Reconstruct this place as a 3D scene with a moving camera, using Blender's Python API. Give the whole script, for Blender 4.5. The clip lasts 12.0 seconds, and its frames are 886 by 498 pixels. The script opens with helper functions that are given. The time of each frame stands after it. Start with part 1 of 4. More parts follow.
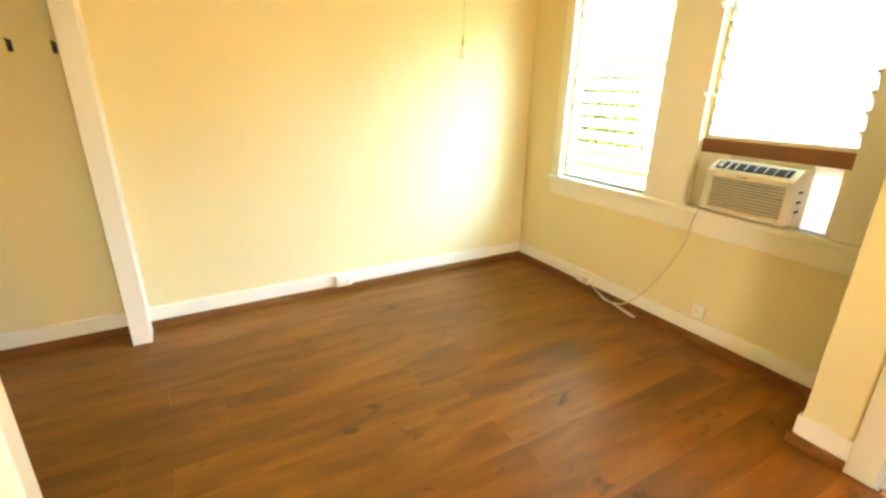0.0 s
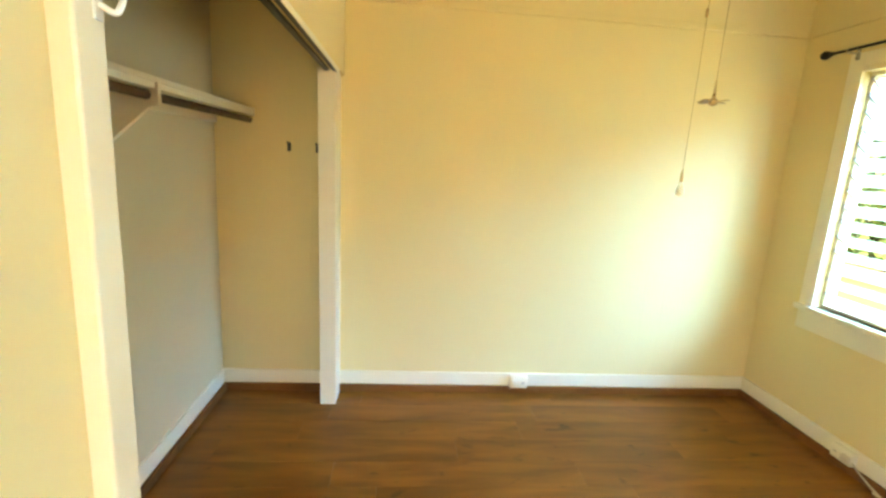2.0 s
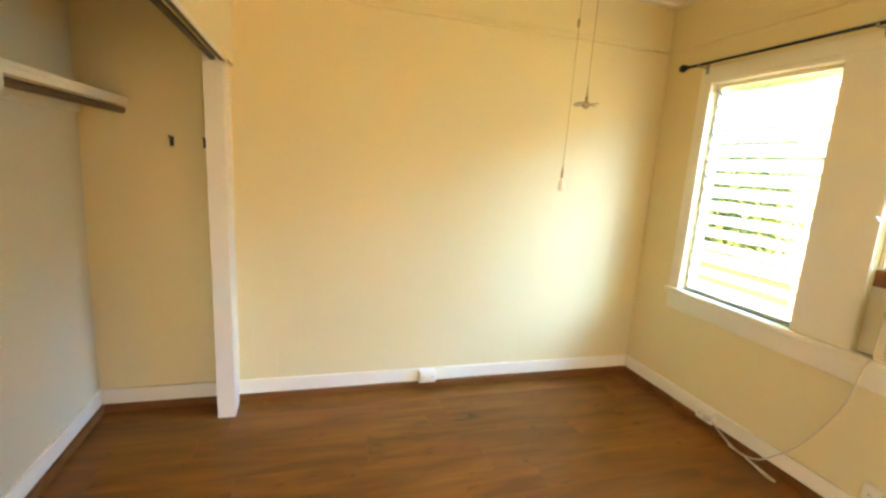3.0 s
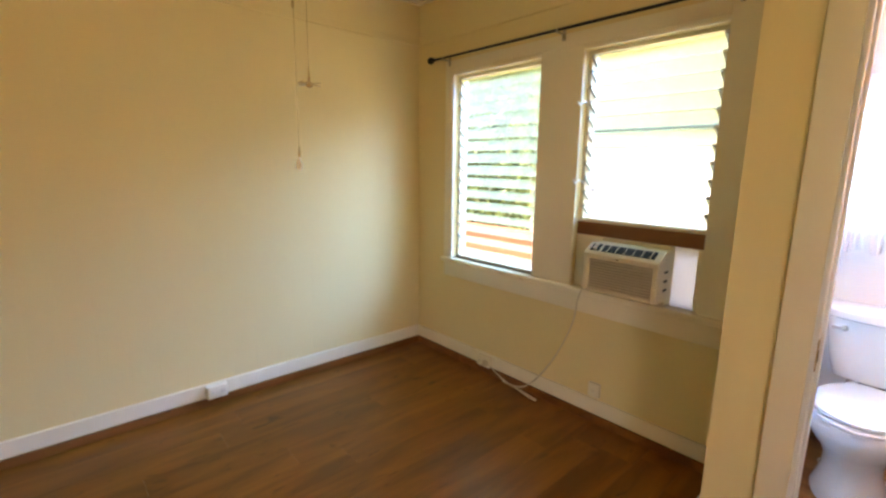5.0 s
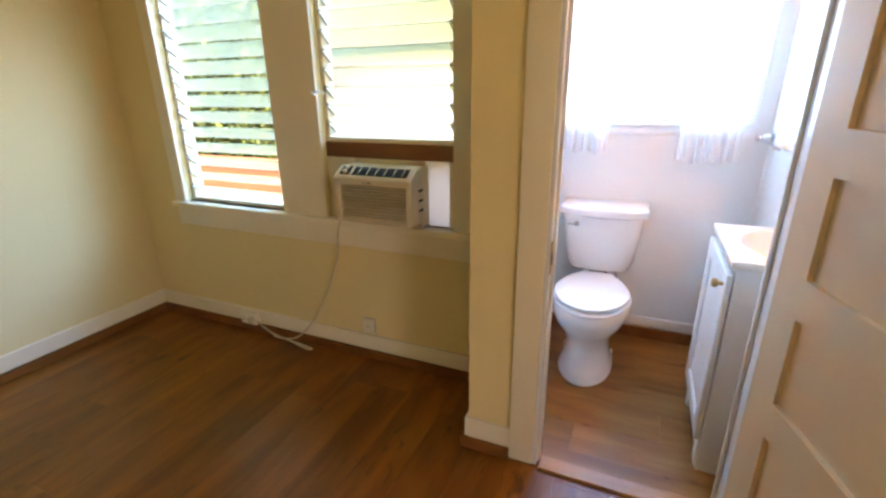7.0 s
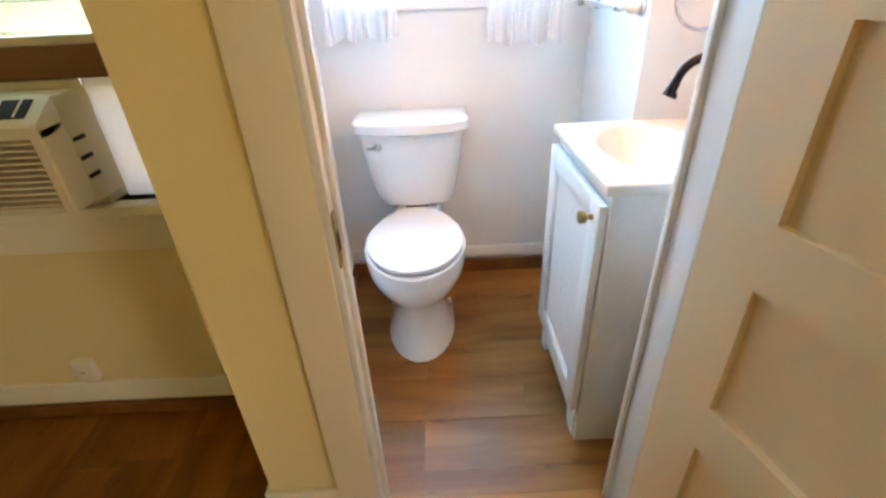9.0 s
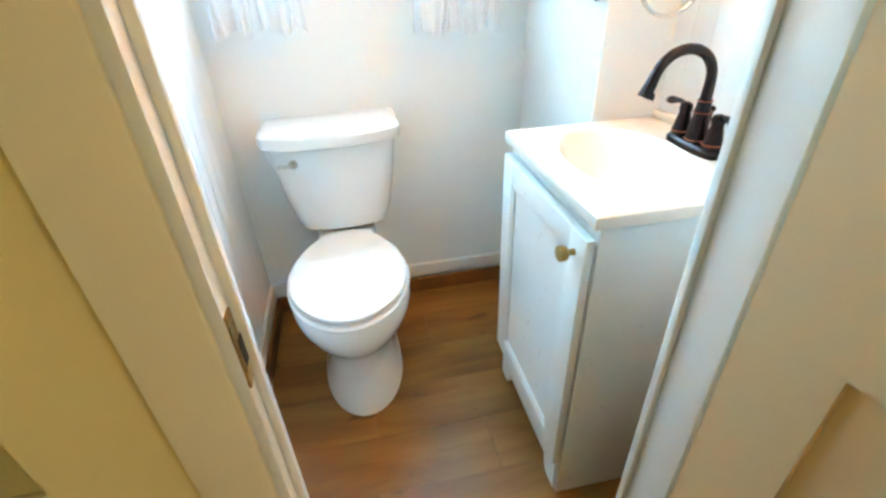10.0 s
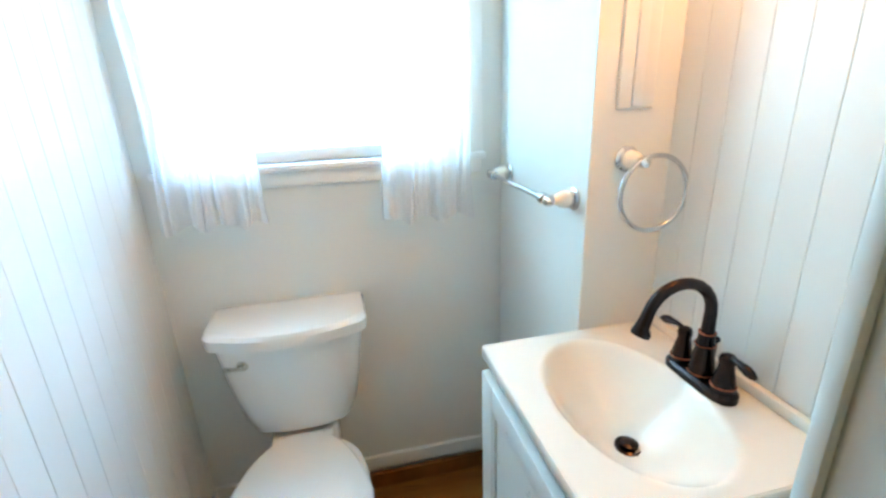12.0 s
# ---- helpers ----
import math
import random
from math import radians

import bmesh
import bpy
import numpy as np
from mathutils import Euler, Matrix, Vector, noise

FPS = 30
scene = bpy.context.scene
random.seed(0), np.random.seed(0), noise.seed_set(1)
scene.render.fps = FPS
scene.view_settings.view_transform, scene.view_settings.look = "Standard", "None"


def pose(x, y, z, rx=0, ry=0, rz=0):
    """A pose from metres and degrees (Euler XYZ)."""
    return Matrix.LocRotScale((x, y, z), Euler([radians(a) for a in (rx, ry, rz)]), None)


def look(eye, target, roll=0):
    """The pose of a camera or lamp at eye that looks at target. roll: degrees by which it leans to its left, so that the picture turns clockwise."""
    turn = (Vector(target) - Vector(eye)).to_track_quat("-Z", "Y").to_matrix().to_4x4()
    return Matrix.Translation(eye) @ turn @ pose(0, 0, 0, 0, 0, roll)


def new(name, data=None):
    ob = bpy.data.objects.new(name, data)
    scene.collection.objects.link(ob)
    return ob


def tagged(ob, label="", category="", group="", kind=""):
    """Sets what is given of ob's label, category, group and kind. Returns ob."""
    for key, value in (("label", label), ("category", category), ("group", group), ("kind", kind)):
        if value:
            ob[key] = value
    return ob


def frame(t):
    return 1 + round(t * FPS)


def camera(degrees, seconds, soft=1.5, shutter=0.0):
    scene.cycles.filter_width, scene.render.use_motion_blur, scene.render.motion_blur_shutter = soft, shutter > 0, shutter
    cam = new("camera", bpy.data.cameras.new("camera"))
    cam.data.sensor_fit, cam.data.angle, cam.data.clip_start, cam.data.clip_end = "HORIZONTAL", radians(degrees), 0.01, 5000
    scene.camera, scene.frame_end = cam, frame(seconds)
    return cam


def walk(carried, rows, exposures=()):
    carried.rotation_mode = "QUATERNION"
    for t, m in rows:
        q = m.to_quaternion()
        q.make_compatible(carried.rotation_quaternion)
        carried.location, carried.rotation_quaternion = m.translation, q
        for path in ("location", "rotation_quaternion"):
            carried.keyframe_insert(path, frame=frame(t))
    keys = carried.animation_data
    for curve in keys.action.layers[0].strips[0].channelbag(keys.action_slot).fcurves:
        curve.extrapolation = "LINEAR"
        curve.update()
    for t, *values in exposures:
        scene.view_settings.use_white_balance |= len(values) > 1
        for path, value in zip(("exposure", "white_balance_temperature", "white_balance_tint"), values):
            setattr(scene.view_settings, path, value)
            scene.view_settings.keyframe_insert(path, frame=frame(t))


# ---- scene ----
cam = camera(88.3, 12.0, soft=2.6)
PATH = [
    (0, (-2.503, -2.921, 1.376), (-1.542, -1.298, 0.711), 1.3),
    (0.5, (-2.448, -2.803, 1.414), (-1.772, -1.014, 0.826), 1.4),
    (1, (-2.424, -2.759, 1.442), (-2.053, -0.863, 0.926), 2.2),
    (1.5, (-2.413, -2.759, 1.469), (-2.247, -0.815, 1.029), 3.0),
    (2, (-2.394, -2.762, 1.489), (-2.215, -0.806, 1.107), 3.3),
    (2.5, (-2.38, -2.757, 1.492), (-2.032, -0.823, 1.122), 3.6),
    (3, (-2.372, -2.773, 1.486), (-1.804, -0.891, 1.121), 3.7),
    (3.5, (-2.343, -2.778, 1.486), (-1.548, -0.978, 1.125), 3.5),
    (3.7, (-2.328, -2.779, 1.491), (-1.45, -1.019, 1.128), 3.6),
    (5.3, (-2.266, -2.872, 1.449), (-0.854, -1.516, 1.041), 0.6),
    (5.5, (-2.238, -2.838, 1.441), (-0.757, -1.57, 0.994), 0.9),
    (6, (-2.156, -2.84, 1.43), (-0.562, -1.742, 0.927), 0.3),
    (6.5, (-2.018, -2.842, 1.405), (-0.345, -1.907, 0.834), -0.2),
    (7, (-1.854, -2.861, 1.38), (-0.12, -2.111, 0.723), -0.7),
    (7.5, (-1.667, -2.851, 1.352), (0.117, -2.327, 0.614), -1.1),
    (7.7, (-1.597, -2.838, 1.341), (0.196, -2.406, 0.566), -1.5),
    (9.3, (-1.028, -2.802, 1.231), (0.669, -2.905, 0.179), -2.6),
    (9.5, (-0.968, -2.793, 1.229), (0.715, -2.974, 0.163), -2.3),
    (10, (-0.844, -2.792, 1.224), (0.82, -3.101, 0.157), -2.3),
    (10.5, (-0.736, -2.835, 1.234), (0.941, -3.177, 0.2), -2.4),
    (11, (-0.654, -2.87, 1.28), (1.069, -3.244, 0.335), -2.4),
    (11.5, (-0.623, -2.892, 1.333), (1.174, -3.29, 0.551), -2.4),
    (12, (-0.605, -2.894, 1.39), (1.24, -3.315, 0.743), -2.1),
]
walk(cam, [(t, look(eye, target, roll)) for t, eye, target, roll in PATH],
     exposures=[(0.0, 5.0, 8900, 18), (0.6, 4.7, 8400, 15), (1.5, 4.65, 7600, 4), (2.2, 4.6, 7800, 12), (3.0, 4.45, 8000, 25), (3.5, 4.2, 7900, 32), (5.5, 3.5, 7700, 30), (6.5, 3.4, 7800, 28), (7.5, 3.4, 8200, 31), (9.5, 3.55, 8600, 12), (10.5, 3.6, 8300, -4), (11.0, 3.3, 7600, -8), (11.5, 3.0, 8100, -3), (12.0, 2.7, 9000, 4)])

# ---- light ----
SUN_AZ, SUN_EL = radians(207), radians(58)
world = bpy.data.worlds.new("sky")
scene.world = world
world.use_nodes = True
sky = world.node_tree.nodes.new("ShaderNodeTexSky")
sky.sky_type, sky.sun_disc = "NISHITA", False
sky.sun_elevation, sky.sun_rotation = SUN_EL, SUN_AZ
back = world.node_tree.nodes["Background"]
world.node_tree.links.new(sky.outputs["Color"], back.inputs["Color"])
back.inputs["Strength"].default_value = 0.11
sun = new("sun", bpy.data.lights.new("sun", "SUN"))
sun.data.energy, sun.data.angle, sun.data.color = 2.0, radians(0.5), (1.0, 0.92, 0.78)
to_sun = Vector((math.sin(SUN_AZ) * math.cos(SUN_EL), math.cos(SUN_AZ) * math.cos(SUN_EL), math.sin(SUN_EL)))
sun.matrix_world = look(to_sun * 30, (0, 0, 0))


def area_lamp(name, eye, target, wide, high, watts, tint):
    """Area lamp that adds skylight through a window, and fill through the doorway."""
    la = new(name, bpy.data.lights.new(name, "AREA"))
    la.data.shape, la.data.size, la.data.size_y, la.data.energy, la.data.color = "RECTANGLE", wide, high, watts, tint
    la.matrix_world = look(eye, target)


area_lamp("sky_bedroom", (6.0, -5.6, 6.6), (0.0, -0.9, 1.4), 11.0, 5.0, 470, (0.17, 0.40, 1.0))
area_lamp("sky_bathroom", (0.893, -2.88, 1.53), (-0.5, -2.88, 1.53), 0.78, 0.58, 3.7, (0.24, 0.58, 1.0))
# warm fill lamp, added in the unseen doorway to brighten the bedroom
area_lamp("fill_entry", (-2.1, -4.36, 1.02), (-2.1, 0.0, 1.02), 0.64, 1.94, 0.14, (1.0, 0.76, 0.36))


# ---- materials ----
def material(name, rough=0.5, metal=0.0):
    m = bpy.data.materials.new(name)
    m.use_nodes = True
    p = m.node_tree.nodes["Principled BSDF"]
    p.inputs["Roughness"].default_value, p.inputs["Metallic"].default_value = rough, metal
    return m, m.node_tree.nodes, m.node_tree.links, p


def surface(name, base, other=None, rough=0.5, metal=0.0, big=1.5, fine=60.0, bump=0.05, depth=0.002, stretch=(1, 1, 1), coat=0.0, spread=0.12):
    """Paint, ceramic, plastic or metal: two colours mixed at a large scale, fine relief and uneven gloss at a small one."""
    m, n, l, p = material(name, rough, metal)
    other = other or tuple(c * 0.9 for c in base)
    co = n.new("ShaderNodeTexCoord")
    mp = n.new("ShaderNodeMapping")
    mp.inputs["Scale"].default_value = stretch
    l.new(co.outputs["Object"], mp.inputs["Vector"])
    a = n.new("ShaderNodeTexNoise")
    a.inputs["Scale"].default_value, a.inputs["Detail"].default_value = big, 5
    b = n.new("ShaderNodeTexNoise")
    b.inputs["Scale"].default_value, b.inputs["Detail"].default_value = fine, 4
    for t in (a, b):
        l.new(mp.outputs["Vector"], t.inputs["Vector"])
    ramp = n.new("ShaderNodeValToRGB")
    ramp.color_ramp.elements[0].position, ramp.color_ramp.elements[1].position = 0.22, 0.8
    ramp.color_ramp.elements[0].color, ramp.color_ramp.elements[1].color = (*base, 1), (*other, 1)
    l.new(a.outputs["Fac"], ramp.inputs["Fac"])
    l.new(ramp.outputs["Color"], p.inputs["Base Color"])
    r = n.new("ShaderNodeMapRange")
    r.inputs["To Min"].default_value, r.inputs["To Max"].default_value = max(0.02, rough - spread), min(1, rough + spread)
    l.new(b.outputs["Fac"], r.inputs["Value"])
    l.new(r.outputs["Result"], p.inputs["Roughness"])
    if bump:
        k = n.new("ShaderNodeBump")
        k.inputs["Strength"].default_value, k.inputs["Distance"].default_value = bump, depth
        l.new(b.outputs["Fac"], k.inputs["Height"])
        l.new(k.outputs["Normal"], p.inputs["Normal"])
    p.inputs["Coat Weight"].default_value = coat
    return m


def wood(name, dark, light, along, rough=0.35, knots=True):
    """Plank wood with long grain along x (0) or y (1); every plank takes its own cut of it."""
    m, n, l, p = material(name, rough)
    co = n.new("ShaderNodeTexCoord")
    info = n.new("ShaderNodeObjectInfo")
    shift = n.new("ShaderNodeVectorMath")
    shift.operation = "MULTIPLY_ADD"
    shift.inputs[1].default_value = (37.0, 53.0, 11.0)
    comb = n.new("ShaderNodeCombineXYZ")
    for i in range(3):
        l.new(info.outputs["Random"], comb.inputs[i])
    l.new(comb.outputs["Vector"], shift.inputs[0])
    l.new(co.outputs["Object"], shift.inputs[2])

    def noise_at(scale, detail, distort=0.0):
        mp = n.new("ShaderNodeMapping")
        mp.inputs["Scale"].default_value = scale
        l.new(shift.outputs["Vector"], mp.inputs["Vector"])
        t = n.new("ShaderNodeTexNoise")
        t.inputs["Scale"].default_value, t.inputs["Detail"].default_value, t.inputs["Distortion"].default_value = 1.0, detail, distort
        l.new(mp.outputs["Vector"], t.inputs["Vector"])
        return t
    s = (lambda a, b: (a, b, b)) if along == 0 else (lambda a, b: (b, a, b))
    broad, grain, knot = noise_at(s(1.6, 9.0), 5, 0.6), noise_at(s(4.0, 80.0), 6), noise_at(s(6.0, 14.0), 3, 0.9)
    ramp = n.new("ShaderNodeValToRGB")
    ramp.color_ramp.elements[0].position, ramp.color_ramp.elements[1].position = 0.34, 0.66
    ramp.color_ramp.elements[0].color, ramp.color_ramp.elements[1].color = (*dark, 1), (*light, 1)
    l.new(broad.outputs["Fac"], ramp.inputs["Fac"])
    g = n.new("ShaderNodeMapRange")
    g.inputs["From Min"].default_value, g.inputs["From Max"].default_value = 0.3, 0.7
    g.inputs["To Min"].default_value, g.inputs["To Max"].default_value = 0.93, 1.05
    l.new(grain.outputs["Fac"], g.inputs["Value"])
    tone = n.new("ShaderNodeMapRange")
    tone.inputs["To Min"].default_value, tone.inputs["To Max"].default_value = 0.93, 1.07
    l.new(info.outputs["Random"], tone.inputs["Value"])
    mul = n.new("ShaderNodeMath")
    mul.operation = "MULTIPLY"
    l.new(g.outputs["Result"], mul.inputs[0])
    l.new(tone.outputs["Result"], mul.inputs[1])
    last = mul
    if knots:
        kr = n.new("ShaderNodeMapRange")
        kr.inputs["From Min"].default_value, kr.inputs["From Max"].default_value = 0.64, 0.74
        kr.inputs["To Min"].default_value, kr.inputs["To Max"].default_value = 1.0, 0.48
        l.new(knot.outputs["Fac"], kr.inputs["Value"])
        last = n.new("ShaderNodeMath")
        last.operation = "MULTIPLY"
        l.new(mul.outputs[0], last.inputs[0])
        l.new(kr.outputs["Result"], last.inputs[1])
    mix = n.new("ShaderNodeVectorMath")
    mix.operation = "SCALE"
    l.new(ramp.outputs["Color"], mix.inputs[0])
    l.new(last.outputs[0], mix.inputs["Scale"])
    l.new(mix.outputs["Vector"], p.inputs["Base Color"])
    p.inputs["Specular IOR Level"].default_value = 0.25
    r = n.new("ShaderNodeMapRange")
    r.inputs["To Min"].default_value, r.inputs["To Max"].default_value = rough - 0.1, rough + 0.12
    l.new(grain.outputs["Fac"], r.inputs["Value"])
    l.new(r.outputs["Result"], p.inputs["Roughness"])
    k = n.new("ShaderNodeBump")
    k.inputs["Strength"].default_value, k.inputs["Distance"].default_value = 0.12, 0.001
    l.new(grain.outputs["Fac"], k.inputs["Height"])
    l.new(k.outputs["Normal"], p.inputs["Normal"])
    return m


def clear_glass(name, tint, rough=0.02, clear=1.0):
    m, n, l, p = material(name, rough)
    p.inputs["Base Color"].default_value = (*tint, 1)
    p.inputs["Transmission Weight"].default_value, p.inputs["IOR"].default_value = clear, 1.45
    return m


def hazy_glass(name, tint, dust):
    """Old louver glass with a dusty film that scatters part of the light."""
    m, n, l, p = material(name, 0.06)
    p.inputs["Base Color"].default_value = (*tint, 1)
    p.inputs["Transmission Weight"].default_value, p.inputs["IOR"].default_value = 1.0, 1.45
    film, mx, speck, r, co = (n.new(k) for k in ("ShaderNodeBsdfTranslucent", "ShaderNodeMixShader", "ShaderNodeTexNoise", "ShaderNodeMapRange", "ShaderNodeTexCoord"))
    film.inputs["Color"].default_value = (*tint, 1)
    speck.inputs["Scale"].default_value = 14
    speck.inputs["Detail"].default_value = 5
    l.new(co.outputs["Object"], speck.inputs["Vector"])
    r.inputs["To Min"].default_value, r.inputs["To Max"].default_value = dust * 0.6, dust * 1.4
    l.new(speck.outputs["Fac"], r.inputs["Value"])
    l.new(r.outputs[0], mx.inputs[0])
    l.new(p.outputs[0], mx.inputs[1])
    l.new(film.outputs[0], mx.inputs[2])
    l.new(mx.outputs[0], n["Material Output"].inputs["Surface"])
    return m


def cloth(name, tint, through_it, lit=0.5):
    m, n, l, p = material(name, 0.9)
    n.remove(p)
    out = n["Material Output"]
    d, t, c, mx, mx2 = (n.new(k) for k in ("ShaderNodeBsdfDiffuse", "ShaderNodeBsdfTranslucent", "ShaderNodeBsdfTransparent", "ShaderNodeMixShader", "ShaderNodeMixShader"))
    weave = n.new("ShaderNodeTexNoise")
    weave.inputs["Scale"].default_value = 240
    co = n.new("ShaderNodeTexCoord")
    l.new(co.outputs["Object"], weave.inputs["Vector"])
    r = n.new("ShaderNodeMapRange")
    r.inputs["To Min"].default_value, r.inputs["To Max"].default_value = through_it - 0.1, through_it + 0.1
    l.new(weave.outputs["Fac"], r.inputs["Value"])
    d.inputs["Color"].default_value = t.inputs["Color"].default_value = (*tint, 1)
    mx.inputs[0].default_value = lit
    l.new(d.outputs[0], mx.inputs[1])
    l.new(t.outputs[0], mx.inputs[2])
    l.new(r.outputs["Result"], mx2.inputs[0])
    l.new(mx.outputs[0], mx2.inputs[1])
    l.new(c.outputs[0], mx2.inputs[2])
    l.new(mx2.outputs[0], out.inputs["Surface"])
    return m


def glow(name, tint, strength):
    m, n, l, p = material(name, 0.5)
    p.inputs["Emission Color"].default_value, p.inputs["Emission Strength"].default_value = (*tint, 1), strength
    return m


CREAM = surface("cream_wall_paint", (0.80, 0.65, 0.335), (0.78, 0.63, 0.315), coat=0.0, rough=0.7, big=1.1, fine=38, bump=0.12, depth=0.003)
CREAM_TRIM = surface("cream_trim_gloss", (0.86, 0.77, 0.57), (0.84, 0.75, 0.55), rough=0.32, big=3, fine=45, bump=0.025, spread=0.05)
# Cream paint again, with the closet's dim light put into a darker, greener tint.
CLOSET_SHADED = surface("closet_cream_shaded", (0.66, 0.57, 0.36), (0.63, 0.54, 0.34), rough=0.5, big=1.0, fine=40, bump=0.1, depth=0.003)
CEIL = surface("ceiling_paint", (0.82, 0.75, 0.56), (0.79, 0.72, 0.53), rough=0.7, big=0.8, fine=50, bump=0.1)
DOOR_PAINT = surface("door_paint", (0.82, 0.62, 0.39), (0.80, 0.60, 0.37), rough=0.35, big=2, fine=40, bump=0.08)
WHITE_WALL = surface("bath_wall_paint", (0.80, 0.81, 0.78), (0.77, 0.78, 0.75), rough=0.35, big=1.6, fine=45, bump=0.08, depth=0.002)
WHITE_TRIM = surface("white_trim", (0.83, 0.83, 0.81), (0.80, 0.80, 0.78), rough=0.32, big=3, fine=45, bump=0.025, spread=0.05)
PORCELAIN = surface("porcelain", (0.84, 0.85, 0.83), (0.83, 0.84, 0.82), rough=0.1, big=2, fine=10, bump=0.0, coat=0.5, spread=0.03)
SEAT_PLASTIC = surface("seat_plastic", (0.85, 0.86, 0.84), (0.84, 0.85, 0.83), rough=0.2, big=2, fine=60, bump=0.02, spread=0.04)
MARBLE = surface("cultured_marble", (0.86, 0.82, 0.74), (0.84, 0.79, 0.70), rough=0.22, big=4, fine=20, bump=0.0, coat=0.15, spread=0.03)
CABINET = surface("cabinet_paint", (0.80, 0.82, 0.79), (0.78, 0.80, 0.77), rough=0.32, big=2, fine=50, bump=0.05)
BRONZE = surface("oil_rubbed_bronze", (0.022, 0.016, 0.02), (0.04, 0.025, 0.022), rough=0.22, metal=0.85, big=14, fine=80, bump=0.02)
COPPER = surface("copper_ring", (0.36, 0.10, 0.05), (0.28, 0.08, 0.04), rough=0.28, metal=0.9, big=20, fine=90, bump=0.02)
CHROME = surface("chrome", (0.62, 0.63, 0.65), (0.57, 0.58, 0.60), rough=0.07, metal=1.0, big=8, fine=40, bump=0.0, spread=0.03)
NICKEL = surface("brushed_nickel", (0.52, 0.49, 0.42), (0.46, 0.43, 0.36), rough=0.28, metal=1.0, big=12, fine=90, bump=0.02)
BRASS = surface("aged_brass", (0.55, 0.36, 0.13), (0.34, 0.22, 0.09), rough=0.3, metal=0.9, big=25, fine=90, bump=0.04)
BLACK_METAL = surface("black_metal", (0.018, 0.018, 0.018), (0.03, 0.028, 0.026), rough=0.4, metal=0.6, big=10, fine=80, bump=0.03)
AC_PLASTIC = surface("ac_plastic", (0.66, 0.56, 0.38), (0.62, 0.52, 0.35), rough=0.45, big=5, fine=80, bump=0.04)
# Near-black: painted shade for the unit's openings, and the control panel's own colour.
AC_DARK = surface("ac_shade_and_panel", (0.010, 0.012, 0.008), (0.016, 0.018, 0.012), rough=0.9, big=10, fine=80)
CORD = surface("cord_vinyl", (0.66, 0.56, 0.39), (0.60, 0.5, 0.34), rough=0.5, big=20, fine=90, bump=0.03)
OUTLET = surface("outlet_plastic", (0.82, 0.74, 0.56), (0.78, 0.7, 0.52), rough=0.35, big=10, fine=60, bump=0.02)
SLOT = surface("slot_dark", (0.03, 0.025, 0.02), rough=0.6)
PAPER = surface("toilet_paper", (0.86, 0.86, 0.85), (0.83, 0.83, 0.82), rough=0.95, big=20, fine=160, bump=0.3, depth=0.001)
GALV = surface("louver_clip_metal", (0.55, 0.53, 0.48), (0.42, 0.40, 0.36), rough=0.45, metal=0.8, big=20, fine=90)
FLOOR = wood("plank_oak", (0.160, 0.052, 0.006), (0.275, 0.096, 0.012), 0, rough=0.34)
# Same oak as FLOOR, bathroom daylight put into a lighter tint; grain along y.
FLOOR_BATH_DAYLIT = wood("plank_oak_bath_daylit", (0.215, 0.086, 0.019), (0.37, 0.160, 0.041), 1, rough=0.35)
JOINT_WOOD = wood("joint_wood", (0.085, 0.033, 0.010), (0.13, 0.05, 0.016), 0, rough=0.5, knots=False)
SHOE_WOOD = wood("shoe_wood", (0.17, 0.062, 0.014), (0.24, 0.092, 0.024), 0, rough=0.4, knots=False)
THRESH = wood("threshold_oak", (0.34, 0.15, 0.04), (0.46, 0.22, 0.07), 1, rough=0.3, knots=False)
POLE_WOOD = wood("closet_pole_wood", (0.06, 0.03, 0.014), (0.10, 0.05, 0.022), 1, rough=0.45, knots=False)
BOARD_WOOD = wood("redwood_board", (0.19, 0.075, 0.03), (0.28, 0.12, 0.05), 1, rough=0.5, knots=False)
LOUVER = hazy_glass("louver_glass", (0.92, 0.97, 0.64), 0.13)
PANE = clear_glass("window_pane", (0.98, 0.99, 0.99), 0.0)
SHEER = cloth("sheer_white", (0.90, 0.90, 0.90), 0.18, 0.55)
FILLER = cloth("filler_vinyl", (0.84, 0.80, 0.72), 0.11, 0.6)
GRASS = surface("lawn", (0.34, 0.31, 0.15), (0.42, 0.36, 0.19), rough=0.9, big=0.4, fine=12, bump=0.3, depth=0.03)
STUCCO = surface("white_stucco", (0.80, 0.78, 0.72), (0.74, 0.72, 0.66), rough=0.85, big=0.6, fine=30, bump=0.3, depth=0.006)
TERRACOTTA = surface("terracotta_wall", (0.30, 0.12, 0.05), (0.24, 0.09, 0.04), rough=0.85, big=1.5, fine=20, bump=0.3, depth=0.006)
LEAF = surface("hedge_leaf", (0.07, 0.11, 0.014), (0.12, 0.15, 0.020), rough=0.5, big=3, fine=30, bump=0.05)
BARK = surface("bark", (0.10, 0.07, 0.045), (0.14, 0.10, 0.07), rough=0.9, big=6, fine=30, bump=0.5, depth=0.01)
SHINGLE = surface("roof_shingle", (0.085, 0.09, 0.036), (0.115, 0.115, 0.05), rough=0.9, big=2, fine=20, bump=0.4, depth=0.01)
BULB = glow("warm_bulb_glass", (1.0, 0.46, 0.17), 9.5)
CREAM.node_tree.nodes["Principled BSDF"].inputs["Specular IOR Level"].default_value = 0.06
FASCIA = surface("fascia_green", (0.02, 0.045, 0.03), rough=0.6)
GREY = surface("grey_vent", (0.25, 0.26, 0.27), (0.2, 0.21, 0.22), rough=0.6)


